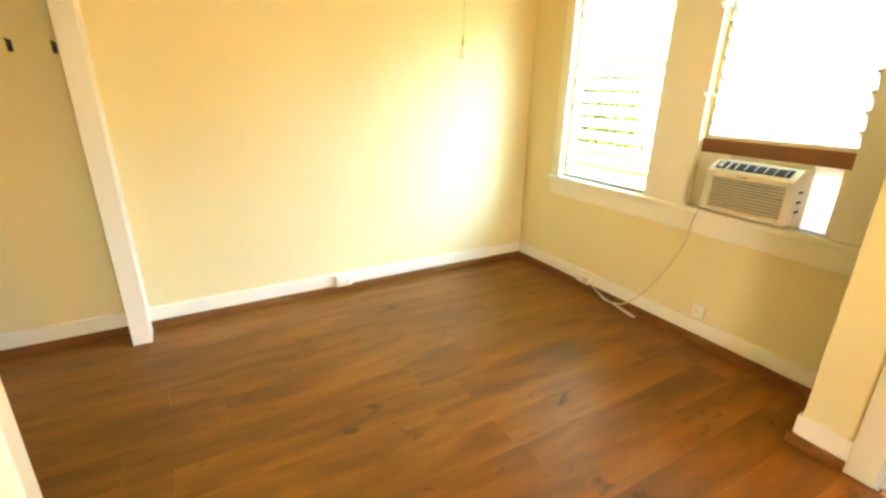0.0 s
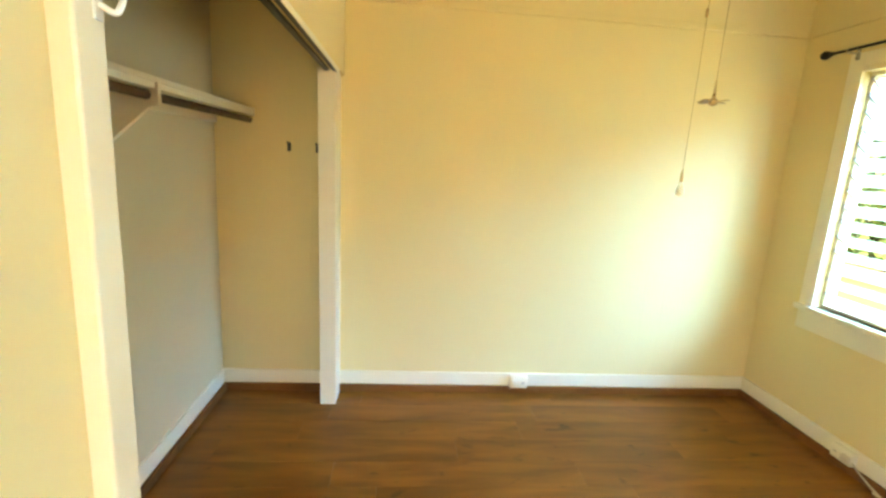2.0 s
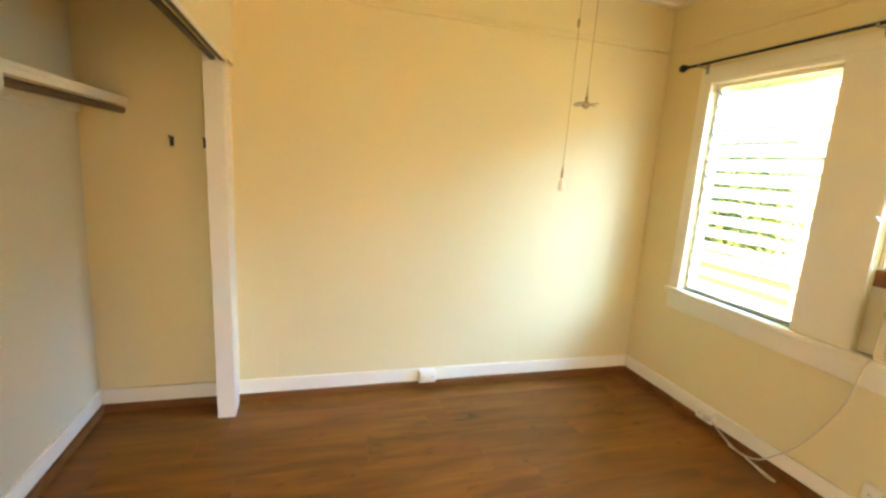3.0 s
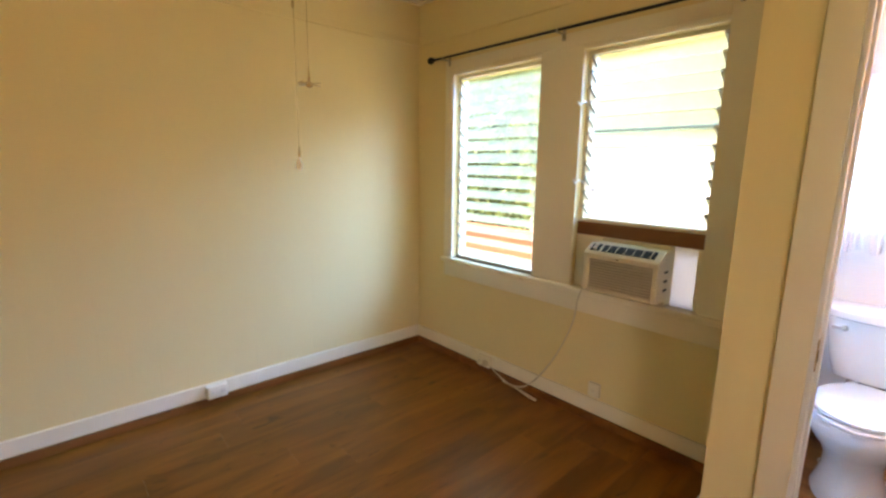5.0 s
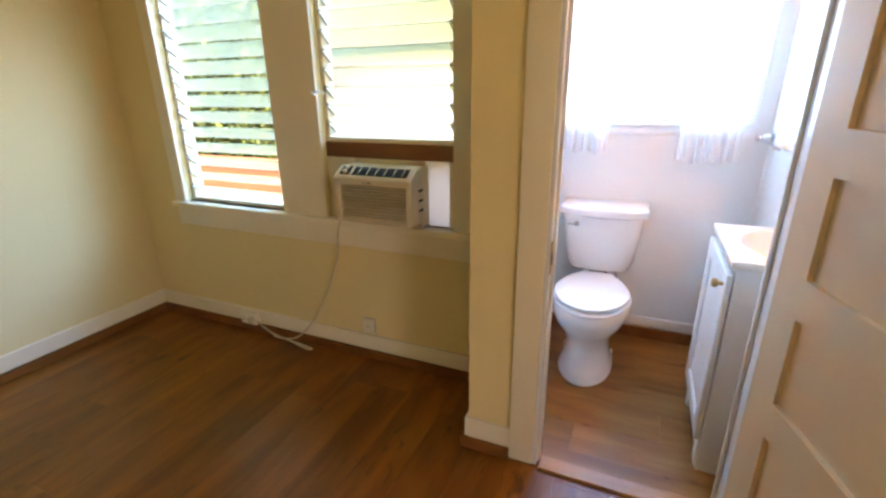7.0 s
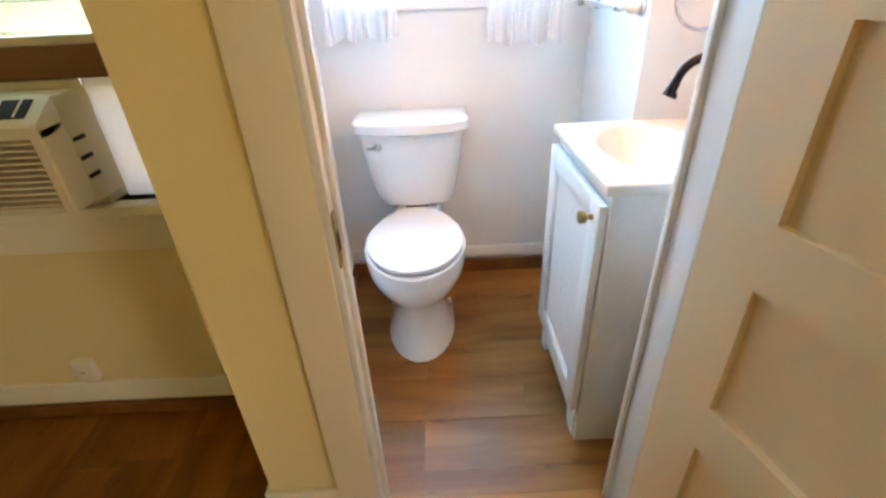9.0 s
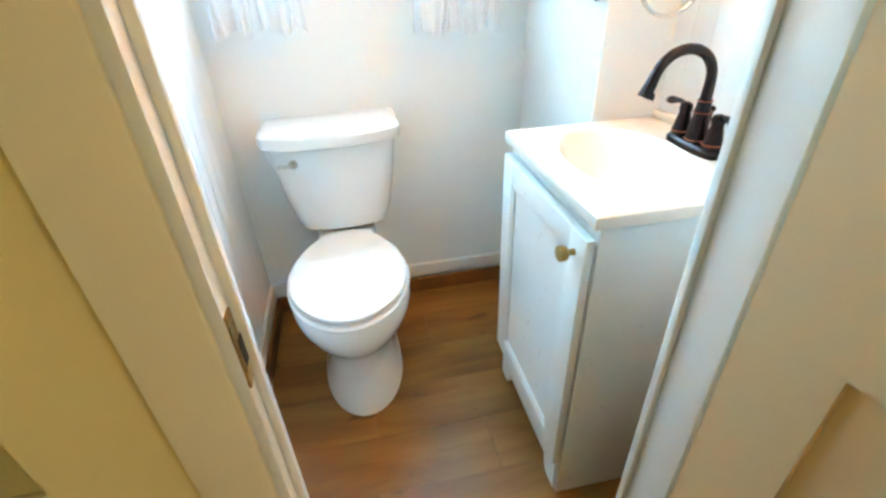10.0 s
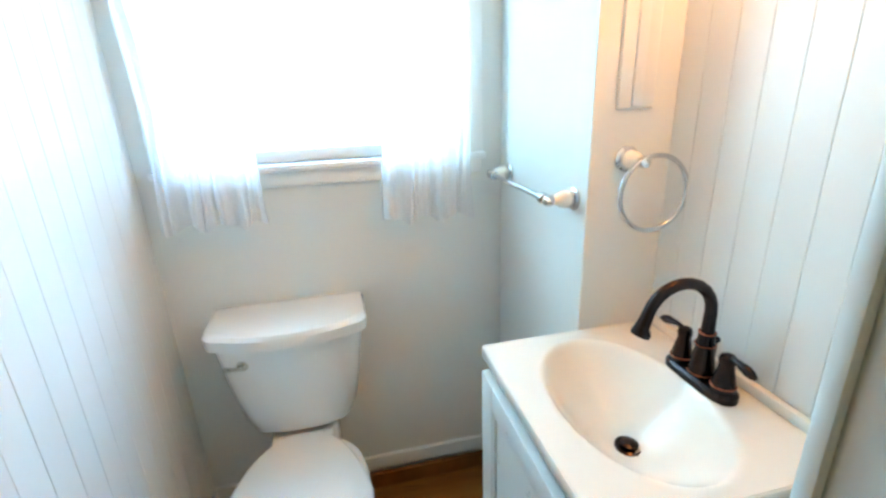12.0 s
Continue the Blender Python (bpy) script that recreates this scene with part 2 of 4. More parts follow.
# ---- mesh helpers ----
def box(bm, x0, x1, y0, y1, z0, z1, bevel=0.0, segs=2):
    x0, x1, y0, y1, z0, z1 = min(x0, x1), max(x0, x1), min(y0, y1), max(y0, y1), min(z0, z1), max(z0, z1)
    r = bmesh.ops.create_cube(bm, size=1.0, matrix=Matrix.Translation(((x0 + x1) / 2, (y0 + y1) / 2, (z0 + z1) / 2)) @ Matrix.Diagonal((x1 - x0, y1 - y0, z1 - z0, 1)))
    if bevel:
        edges = {e for v in r["verts"] for e in v.link_edges}
        bmesh.ops.bevel(bm, geom=list(edges), offset=bevel, segments=segs, affect="EDGES", profile=0.5)
    return bm


def boxed(*sizes, bevel=0.0, segs=2):
    bm = bmesh.new()
    for s in sizes:
        box(bm, *s, bevel=bevel, segs=segs)
    return bm


def rings(bm, loops, cap=True):
    """Skin a list of closed rings of equal count."""
    rows = [[bm.verts.new(c) for c in ring] for ring in loops]
    k = len(rows[0])
    for a, b in zip(rows, rows[1:]):
        for i in range(k):
            bm.faces.new((a[i], a[(i + 1) % k], b[(i + 1) % k], b[i]))
    if cap:
        bm.faces.new(list(reversed(rows[0])))
        bm.faces.new(rows[-1])
    return bm


def lathe(profile, m=Matrix(), segs=24, bm=None):
    """Turn a profile of (radius, height) round z, then place it by m."""
    bm = bm or bmesh.new()
    loops = [[m @ Vector((r * math.cos(6.28318 * i / segs), r * math.sin(6.28318 * i / segs), z)) for i in range(segs)] for r, z in profile]
    return rings(bm, loops)


def tube(points, radius, segs=10, bm=None):
    """A round bar along points; radius may be a number or one per point."""
    bm = bm or bmesh.new()
    pts = [Vector(q) for q in points]
    radii = radius if isinstance(radius, (list, tuple)) else [radius] * len(pts)
    loops, side = [], None
    for i, q in enumerate(pts):
        way = (pts[min(i + 1, len(pts) - 1)] - pts[max(i - 1, 0)]).normalized()
        if side is None:
            side = way.orthogonal().normalized()
        side = (side - way * side.dot(way)).normalized()
        up = way.cross(side)
        loops.append([q + radii[i] * (math.cos(6.28318 * k / segs) * side + math.sin(6.28318 * k / segs) * up) for k in range(segs)])
    return rings(bm, loops)


def curve_points(ctrl, steps=8):
    """Smooth points through ctrl (Catmull-Rom)."""
    p = [Vector(c) for c in ctrl]
    p = [p[0] * 2 - p[1]] + p + [p[-1] * 2 - p[-2]]
    out = []
    for i in range(1, len(p) - 2):
        for s in range(steps):
            t = s / steps
            a, b, c, d = p[i - 1:i + 3]
            out.append(0.5 * (2 * b + (c - a) * t + (2 * a - 5 * b + 4 * c - d) * t * t + (3 * b - a - 3 * c + d) * t ** 3))
    return out + [p[-2]]


def finish(bm, name, mat, smooth=False):
    bmesh.ops.recalc_face_normals(bm, faces=bm.faces)
    me = bpy.data.meshes.new(name)
    bm.to_mesh(me)
    bm.free()
    me.materials.append(mat)
    if smooth:
        # broad square faces stay flat, so that only the worn edges are rounded
        me.polygons.foreach_set("use_smooth", [not (max(abs(c) for c in p.normal) > 0.9999 and p.area > 0.0012) for p in me.polygons])
        me.set_sharp_from_angle(angle=radians(38))
    return me


def thing(name, at, label, category, group="", turn=0.0):
    e = new(name)
    e.empty_display_size = 0.05
    e.matrix_world = pose(*at, 0, 0, turn)
    return tagged(e, label, category, group)


def part(name, bm, mat, parent, label="", smooth=True):
    ob = new(name, finish(bm, name, mat, smooth))
    ob.parent = parent
    return tagged(ob, label) if label else ob


def solid(name, bm, mat, label, category, kind="structure", smooth=False, group=""):
    return tagged(new(name, finish(bm, name, mat, smooth)), label, category, group, kind)


# ---- structure: bedroom ----
CEILING, SOUTH = 2.66, -4.3
# x span of an unseen doorway, added to let more light in
ENTRY = (-2.43, -1.77)
solid("wall_north", boxed((-3.6, 0.13, 0.012, 0.13, -0.1, CEILING)), CREAM, "cream painted tongue and groove board wall", "wall")
WIN = ((-1.15, -0.41), (-2.12, -1.43))
Z0, Z1 = 0.775, 2.07
wall_e = boxed((0, 0.12, -2.345, 0.012, -0.1, Z0), (0, 0.12, -2.345, 0.012, Z1, CEILING), (0, 0.12, WIN[0][1], 0.012, Z0, Z1),
               (0, 0.12, WIN[1][1], WIN[0][0], Z0, Z1), (0, 0.12, -2.345, WIN[1][0], Z0, Z1))
solid("wall_east", wall_e, CREAM, "cream painted wall with two jalousie windows", "wall")
solid("wall_partition", boxed((-0.4, 0.9, -2.358, -2.345, -0.1, CEILING)), CREAM, "thin cream partition wall beside the bathroom", "wall")
DOOR_Y = (-3.235, -2.622)
DOOR_TOP = 2.03
solid("wall_door", boxed((-0.42, -0.4, DOOR_Y[1], -2.345, -0.1, CEILING), (-0.42, -0.4, SOUTH, DOOR_Y[0], -0.1, CEILING), (-0.42, -0.4, DOOR_Y[0], DOOR_Y[1], DOOR_TOP, CEILING)),
      CREAM, "cream painted board wall with a doorway", "wall")
solid("wall_south", boxed((-3.6, ENTRY[0], SOUTH - 0.12, SOUTH, -0.1, CEILING), (ENTRY[1], -0.4, SOUTH - 0.12, SOUTH, -0.1, CEILING), (*ENTRY, SOUTH - 0.12, SOUTH, 2.03, CEILING), (*ENTRY, SOUTH - 0.12, SOUTH, -0.1, -0.013)),
      CREAM, "plain cream painted wall with an added, unseen entry doorway", "wall")
solid("wall_closet_back", boxed((-3.6, -3.48, SOUTH, 0.012, -0.1, CEILING)), CLOSET_SHADED, "cream painted closet back wall", "wall")
solid("wall_west", boxed((-2.85, -2.797, SOUTH, -2.20, -0.1, CEILING)), CREAM, "cream painted board wall beside the closet", "wall")
solid("wall_closet_header", boxed((-2.848, -2.757, -2.145, 0.0, 1.925, CEILING), (-2.848, -2.797, -2.20, -2.145, 1.925, CEILING)), CREAM, "cream wall above the closet opening", "wall")
solid("wall_closet_end", boxed((-3.48, -2.85, -2.30, -2.22, -0.1, CEILING)), CLOSET_SHADED, "cream closet end wall", "wall")
solid("ceiling", boxed((-3.6, 0.13, SOUTH - 0.12, 0.13, CEILING, CEILING + 0.1), (0.13, 0.95, -3.75, -2.345, CEILING, CEILING + 0.1)), CEIL, "cream painted board ceiling", "ceiling")
solid("subfloor", boxed((-3.6, 0.13, SOUTH - 0.12, 0.13, -0.2, -0.013), (0.13, 0.95, -3.75, -2.345, -0.2, -0.013)), JOINT_WOOD, "subfloor under the planks", "floor")


# ---- structure: bathroom ----
BX, BN, BS = 0.78, -2.368, -3.6
BWIN = (-3.30, -2.46, 1.215, 1.85)
solid("wall_bath_east", boxed((BX, 0.9, -3.75, -2.358, -0.1, BWIN[2]), (BX, 0.9, -3.75, -2.358, BWIN[3], CEILING), (BX, 0.9, -3.75, BWIN[0], BWIN[2], BWIN[3]), (BX, 0.9, BWIN[1], -2.358, BWIN[2], BWIN[3])),
      WHITE_WALL, "white painted bathroom wall with a curtained window", "wall")
solid("wall_bath_south", boxed((-0.4, BX, -3.75, BS - 0.01, -0.1, CEILING)), WHITE_WALL, "white painted beadboard bathroom wall", "wall")
solid("wall_bath_chase", boxed((0.256, BX, BS - 0.01, -3.41, -0.1, CEILING), bevel=0.003), WHITE_WALL, "white painted boxed-out bathroom wall", "wall")
solid("wall_bath_west", boxed((-0.4, -0.392, BS, DOOR_Y[0] - 0.05, 0, CEILING), (-0.4, -0.392, DOOR_Y[1] + 0.05, -2.358, 0, CEILING), (-0.4, -0.392, DOOR_Y[0] - 0.05, DOOR_Y[1] + 0.05, DOOR_TOP + 0.05, CEILING)),
      WHITE_WALL, "white painted inner face of the door wall", "wall")


# ---- trim, windows, door ----
def run(name, pieces, mat, label, category="trim"):
    return solid(name, boxed(*pieces, bevel=0.004), mat, label, category)


BB = 0.135
run("baseboard_north", [(-3.466, -0.014, -0.014, 0.0, 0.048, BB)], CREAM_TRIM, "cream painted baseboard along the board wall", "baseboard")
run("baseboard_east", [(-0.014, 0.0, -2.345, 0.0, 0.048, BB)], CREAM_TRIM, "cream painted baseboard under the windows", "baseboard")
run("baseboard_closet", [(-3.48, -3.466, -2.22, 0.0, 0.048, BB)], CREAM_TRIM, "cream painted baseboard in the closet", "baseboard")
run("baseboard_pier", [(-0.434, -0.42, -2.519, -2.331, 0.048, BB), (-0.42, -0.014, -2.345, -2.331, 0.048, BB)], CREAM_TRIM, "cream painted baseboard round the partition end", "baseboard")
run("baseboard_bath", [(BX - 0.014, BX, -3.41, -2.368, 0.075, 0.13), (-0.392, BX - 0.014, -2.382, -2.368, 0.075, 0.13), (0.256, BX - 0.014, -3.41, -3.396, 0.075, 0.13)], WHITE_TRIM, "white painted bathroom baseboard", "baseboard")
run("shoe_molding_north", [(-3.45, -0.03, -0.03, -0.014, 0.0, 0.048)], SHOE_WOOD, "dark wood shoe molding along the baseboard")
run("shoe_molding_east", [(-0.03, -0.014, -2.31, -0.014, 0.0, 0.048)], SHOE_WOOD, "dark wood shoe molding under the windows")
run("shoe_molding_closet", [(-3.466, -3.45, -2.22, -0.014, 0.0, 0.048)], SHOE_WOOD, "dark wood shoe molding in the closet")
run("shoe_molding_pier", [(-0.448, -0.434, -2.519, -2.317, 0.0, 0.048), (-0.434, -0.03, -2.331, -2.317, 0.0, 0.048)], SHOE_WOOD, "dark wood shoe molding round the partition end")
run("shoe_molding_bath", [(BX - 0.03, BX - 0.014, -3.396, -2.382, 0.0, 0.068), (-0.392, BX - 0.03, -2.396, -2.382, 0.0, 0.068)], SHOE_WOOD, "dark wood shoe molding in the bathroom")
run("picture_rail_north", [(-2.757, -0.016, -0.016, 0.0, 2.325, 2.355), (-2.757, -0.01, -0.010, 0.0, 2.355, 2.365)], CREAM, "cream painted picture rail molding")
run("picture_rail_east", [(-0.016, 0.0, -2.345, 0.0, 2.325, 2.355), (-0.010, 0.0, -2.345, 0.0, 2.355, 2.365)], CREAM, "cream painted picture rail molding")
run("crown_molding_north", [(-2.757, 0, -0.035, 0.0, CEILING - 0.05, CEILING), (-2.757, 0, -0.06, -0.035, CEILING - 0.025, CEILING)], CREAM_TRIM, "cream painted crown molding", "trim")
run("crown_molding_east", [(-0.035, 0, -2.345, -0.035, CEILING - 0.05, CEILING), (-0.06, -0.035, -2.345, -0.06, CEILING - 0.025, CEILING)], CREAM_TRIM, "cream painted crown molding", "trim")

# Closet jambs and sliding-door track
bm = bmesh.new()
rings(bm, [[(-2.848 - 0.02 * k, 0.0, 1.925 * k), (-2.848 - 0.02 * k, -0.185 - 0.03 * k, 1.925 * k), (-2.757 - 0.02 * k, -0.185 - 0.03 * k, 1.925 * k), (-2.757 - 0.02 * k, 0.0, 1.925 * k)] for k in (0, 1)])
solid("closet_post_north", bm, CREAM_TRIM, "cream painted closet door post", "door frame")
run("closet_post_south", [(-2.85, -2.757, -2.20, -2.145, 0.0, 1.925), (-2.797, -2.757, -2.20, -2.145, 1.925, CEILING)], CREAM_TRIM, "cream painted closet door post", "door frame")
track = thing("sliding_door_track", (-2.80, -1.16, 1.925), "dark double sliding-door track under the closet header", "track")
for dx in (-0.022, 0.022):
    part("rail", boxed((dx - 0.012, dx + 0.012, -0.97, 0.97, -0.014, 0.0), bevel=0.002), BLACK_METAL, track)
part("fascia", boxed((0.036, 0.042, -0.97, 0.97, -0.022, 0.004), bevel=0.0015), CREAM_TRIM, track, "cream fascia strip")


def jalousie(name, y0, y1, z0, z1, label, cranks=()):
    """Window unit in the east wall: frame, clips and open glass louvers with their operator."""
    w = tagged(thing(name, (0, (y0 + y1) / 2, z0), label, "window"), kind="structure")
    h, half = z1 - z0, (y1 - y0) / 2
    part("window_frame", boxed((0.035, 0.105, -half, -half + 0.018, 0, h), (0.035, 0.105, half - 0.018, half, 0, h), (0.035, 0.105, -half + 0.018, half - 0.018, h - 0.02, h), (0.035, 0.105, -half + 0.018, half - 0.018, 0, 0.02), bevel=0.002), CREAM_TRIM, w)
    n = round(h / 0.087)
    tilt = radians(38)
    blade = clip = None
    for i in range(n):
        z = 0.02 + (i + 0.5) * (h - 0.04) / n
        m = Matrix.Translation((0.062, 0, z)) @ Matrix.Rotation(tilt, 4, "Y")
        if blade is None:
            bm = boxed((-0.05, 0.05, -half + 0.022, half - 0.022, -0.0028, 0.0028), bevel=0.0012, segs=1)
            blade = part("louver", bm, LOUVER, w, "clear glass louver blade", smooth=False)
            blade.visible_shadow = False
            clip = part("louver_clip", boxed((-0.052, 0.03, half - 0.03, half - 0.0185, -0.006, 0.006), (-0.052, -0.04, half - 0.034, half - 0.0185, -0.01, 0.01), bevel=0.0015, segs=1), GALV, w, "weathered metal louver clip", smooth=False)
            blade.matrix_basis = clip.matrix_basis = m
        else:
            for src in (blade, clip):
                ob = src.copy()
                scene.collection.objects.link(ob)
                ob.matrix_basis = m
        ob = clip.copy()
        scene.collection.objects.link(ob)
        ob.matrix_basis = Matrix.Translation((0.062, 0, z)) @ Matrix.Rotation(tilt, 4, "Y") @ Matrix.Translation((0, -2 * half + 0.0485, 0))
    for zz in cranks:
        crank = part("crank_handle", tube(curve_points([(0.03, half - 0.012, zz), (0.0, half - 0.006, zz + 0.012), (-0.03, half - 0.0, zz - 0.004), (-0.05, half + 0.004, zz + 0.014)], 5), 0.006, 8), WHITE_TRIM, w, "white louver crank handle")
    return w


jalousie("window_1", WIN[0][0], WIN[0][1], Z0, Z1, "jalousie window with open clear glass louvers")
jalousie("window_2", WIN[1][0], WIN[1][1], 1.15, Z1, "short jalousie window with louvers above an air conditioner", (0.22, 0.64))
cas = thing("window_casing", (0, -1.28, 0), "cream painted window casing round two windows", "window casing")
tagged(cas, kind="structure")
part("casing_board", boxed((-0.02, 0, 0.87, 0.955, Z0, 2.17), bevel=0.004), CREAM_TRIM, cas)
part("casing_board", boxed((-0.02, 0, -0.15, 0.13, Z0, 2.10), bevel=0.004), CREAM_TRIM, cas)
part("casing_board", boxed((-0.02, 0, -0.96, -0.84, Z0, 2.17), bevel=0.004), CREAM_TRIM, cas)
part("head_board", boxed((-0.02, 0, -0.84, 0.87, 2.10, 2.17), (-0.02, 0, 0.13, 0.87, Z1, 2.10), (-0.02, 0, -0.84, -0.15, Z1, 2.10), bevel=0.004), CREAM_TRIM, cas)
part("window_sill", boxed((-0.045, 0.10, -0.97, 0.965, 0.745, Z0), bevel=0.006), CREAM_TRIM, cas)
part("apron", boxed((-0.02, 0, -0.955, 0.95, 0.635, 0.745), bevel=0.004), CREAM_TRIM, cas)
run("sill_board", [(0.02, 0.10, WIN[1][0], WIN[1][1], 1.078, 1.15)], BOARD_WOOD, "brown wooden cross board above the air conditioner", "board")

# Bathroom doorway
dc = tagged(thing("door_casing", (-0.42, -2.93, 0), "painted doorway casing and jamb", "door casing"), kind="structure")
part("casing_board", boxed((-0.016, 0, 0.318, 0.412, 0, DOOR_TOP + 0.1), bevel=0.004), CREAM_TRIM, dc)
part("casing_board", boxed((-0.016, 0, -0.412, -0.318, 0, DOOR_TOP + 0.1), bevel=0.004), CREAM_TRIM, dc)
part("casing_board", boxed((-0.016, 0, -0.318, 0.318, DOOR_TOP + 0.01, DOOR_TOP + 0.1), bevel=0.004), CREAM_TRIM, dc)
part("jamb", boxed((-0.012, 0.03, 0.302, 0.318, 0, DOOR_TOP + 0.01), bevel=0.003), WHITE_TRIM, dc, "white jamb")
part("jamb", boxed((-0.067, 0.03, -0.318, -0.302, 0, DOOR_TOP + 0.01), bevel=0.003), WHITE_TRIM, dc, "white jamb")
part("jamb", boxed((-0.012, 0.03, -0.302, 0.302, DOOR_TOP - 0.006, DOOR_TOP + 0.01), bevel=0.003), WHITE_TRIM, dc, "white jamb")
for s in (-1, 1):
    part("door_stop", boxed((0.012, 0.028, s * 0.302, s * 0.29, 0, DOOR_TOP - 0.006), bevel=0.003), WHITE_TRIM, dc, "white door stop")
    part("inner_casing", boxed((0.028, 0.044, s * 0.319, s * 0.40, 0, DOOR_TOP + 0.09), bevel=0.004), WHITE_TRIM, dc, "white inner casing")
part("strike_plate", boxed((-0.010, 0.010, 0.2995, 0.3035, 0.80, 0.91), bevel=0.001), BRASS, dc, "worn brass strike plate")
part("strike_hole", boxed((-0.002, 0.012, 0.2985, 0.300, 0.83, 0.87)), SLOT, dc, "dark latch hole")
run("threshold", [(-0.455, -0.385, DOOR_Y[0] + 0.016, DOOR_Y[1] - 0.016, -0.005, 0.014)], THRESH, "light oak threshold strip in the doorway", "threshold")

door = tagged(thing("door_1", (-0.500, -3.226, 0.012), "cream painted five-panel wooden door standing open", "door", turn=194), kind="structure")
DW, DH, DT = 0.65, 2.005, 0.035
# the door's own x runs from the hinge to its free edge, its face looks along -y
part("stile", boxed((0, 0.112, 0, DT, 0, DH)), DOOR_PAINT, door, smooth=False)
part("stile", boxed((DW - 0.112, DW, 0, DT, 0, DH)), DOOR_PAINT, door, smooth=False)
tops = [0.482 + 0.3475 * i for i in range(5)]
bots = [t - 0.243 for t in tops]
for a, b in zip([0.0] + tops, bots + [DH]):
    part("door_rail", boxed((0.112, DW - 0.112, 0, DT, a, b)), DOOR_PAINT, door, smooth=False)
for a, b in zip(bots, tops):
    part("door_panel", boxed((0.112, DW - 0.112, 0.0145, DT - 0.0145, a, b)), DOOR_PAINT, door, "recessed flat panel", smooth=False)
for z in (0.22, 1.02, 1.78):
    part("hinge", lathe([(0.006, 0), (0.006, 0.09)], Matrix.Translation((0.012, 0.006, z)), 10), DOOR_PAINT, door, "painted-over hinge")
# Bathroom window
bw = tagged(thing("window_3", (BX, -2.88, BWIN[2]), "white framed bathroom window with clear panes", "window"), kind="structure")
hh = BWIN[3] - BWIN[2]
part("window_frame", boxed((0.03, 0.1, -0.42, -0.39, 0, hh), (0.03, 0.1, 0.39, 0.42, 0, hh), (0.03, 0.1, -0.39, 0.39, 0, 0.035), (0.03, 0.1, -0.39, 0.39, hh - 0.035, hh), bevel=0.003), WHITE_TRIM, bw)
pn = part("pane", boxed((0.06, 0.064, -0.39, 0.39, 0.035, hh - 0.035)), PANE, bw, smooth=False)
pn.visible_shadow = False
part("window_sill", boxed((-0.035, 0.03, -0.47, 0.47, -0.02, 0.0), bevel=0.005), WHITE_TRIM, bw)
part("apron", boxed((-0.016, 0, -0.46, 0.46, -0.065, -0.02), bevel=0.003), WHITE_TRIM, bw)
for s in (-1, 1):
    part("casing_board", boxed((-0.014, 0, s * 0.42, s * 0.465, 0, hh + 0.06), bevel=0.003), WHITE_TRIM, bw)
part("casing_board", boxed((-0.014, 0, -0.42, 0.42, hh, hh + 0.06), bevel=0.003), WHITE_TRIM, bw)


# ---- outdoors ----
solid("ground", boxed((-300, 300, -300, 300, -0.75, -0.6)), GRASS, "dry sunlit lawn around the house", "ground")
nb = thing("neighbor_house", (9.0, -3.0, -0.6), "sunlit white stucco neighboring house", "house")
part("wall", boxed((0, 7, -9, 9.2, 0, 2.95)), STUCCO, nb, smooth=False)
bm = bmesh.new()
rings(bm, [[(-0.6, y, 2.88), (7.6, y, 2.88), (7.6, y, 2.98), (3.5, y, 8.0), (-0.6, y, 2.98)] for y in (-9.6, 9.8)])
part("roof", bm, SHINGLE, nb, "pale sunlit shingle roof", smooth=False)
part("fascia", boxed((-0.66, -0.60, -9.6, 9.8, 2.84, 2.99), bevel=0.008), FASCIA, nb, "dark green eave fascia")
for vy in (6.87, -0.1):
    part("vent", boxed((-0.03, 0.0, vy - 0.22, vy + 0.22, 1.38, 1.54), bevel=0.01), GREY, nb, "grey wall vent")
gw = solid("garden_wall", boxed((5.0, 5.22, 2.4, 10.4, -0.6, 0.05), (4.95, 5.27, 2.4, 10.4, 0.05, 0.13), bevel=0.02), TERRACOTTA, "low terracotta garden wall", "garden wall")


def hedge(name, cx, cy, wx, wy, z0, z1, count, seed, label):
    rng = random.Random(seed)
    h = thing(name, (cx, cy, z0), label, "hedge")
    part("trunk", tube([(0, 0, -0.02), (0.03, 0.05, 0.4), (0, 0.08, (z1 - z0) * 0.7)], [0.07, 0.055, 0.03], 8), BARK, h)
    verts, faces = [], []
    for _ in range(count):
        u, v, w = rng.gauss(0, 0.42), rng.uniform(-1, 1), rng.random()
        bump = 0.7 + 0.4 * math.sin(v * 9 + seed) * math.sin(v * 4.3)
        c = Vector((u * wx, v * wy, 0.25 + w * (z1 - z0 - 0.25) * bump))
        r = Euler((rng.uniform(-1.2, 1.2), rng.uniform(-1.2, 1.2), rng.uniform(0, 6.28))).to_matrix()
        s = rng.uniform(0.06, 0.13)
        k = len(verts)
        for q in ((-1, 0, 0), (0, -0.45, 0.12), (1.1, 0, -0.1), (0, 0.45, 0.12)):
            verts.append(c + r @ (Vector(q) * s))
        faces.append((k, k + 1, k + 2, k + 3))
    me = bpy.data.meshes.new("crown")
    me.from_pydata([tuple(v) for v in verts], [], faces)
    me.materials.append(LEAF)
    ob = new("crown", me)
    ob.parent = h
    tagged(ob, kind="stuff")


hedge("hedge", 6.6, 7.4, 0.8, 3.4, -0.6, 6.6, 34000, 3, "dense green garden hedge behind the low wall")

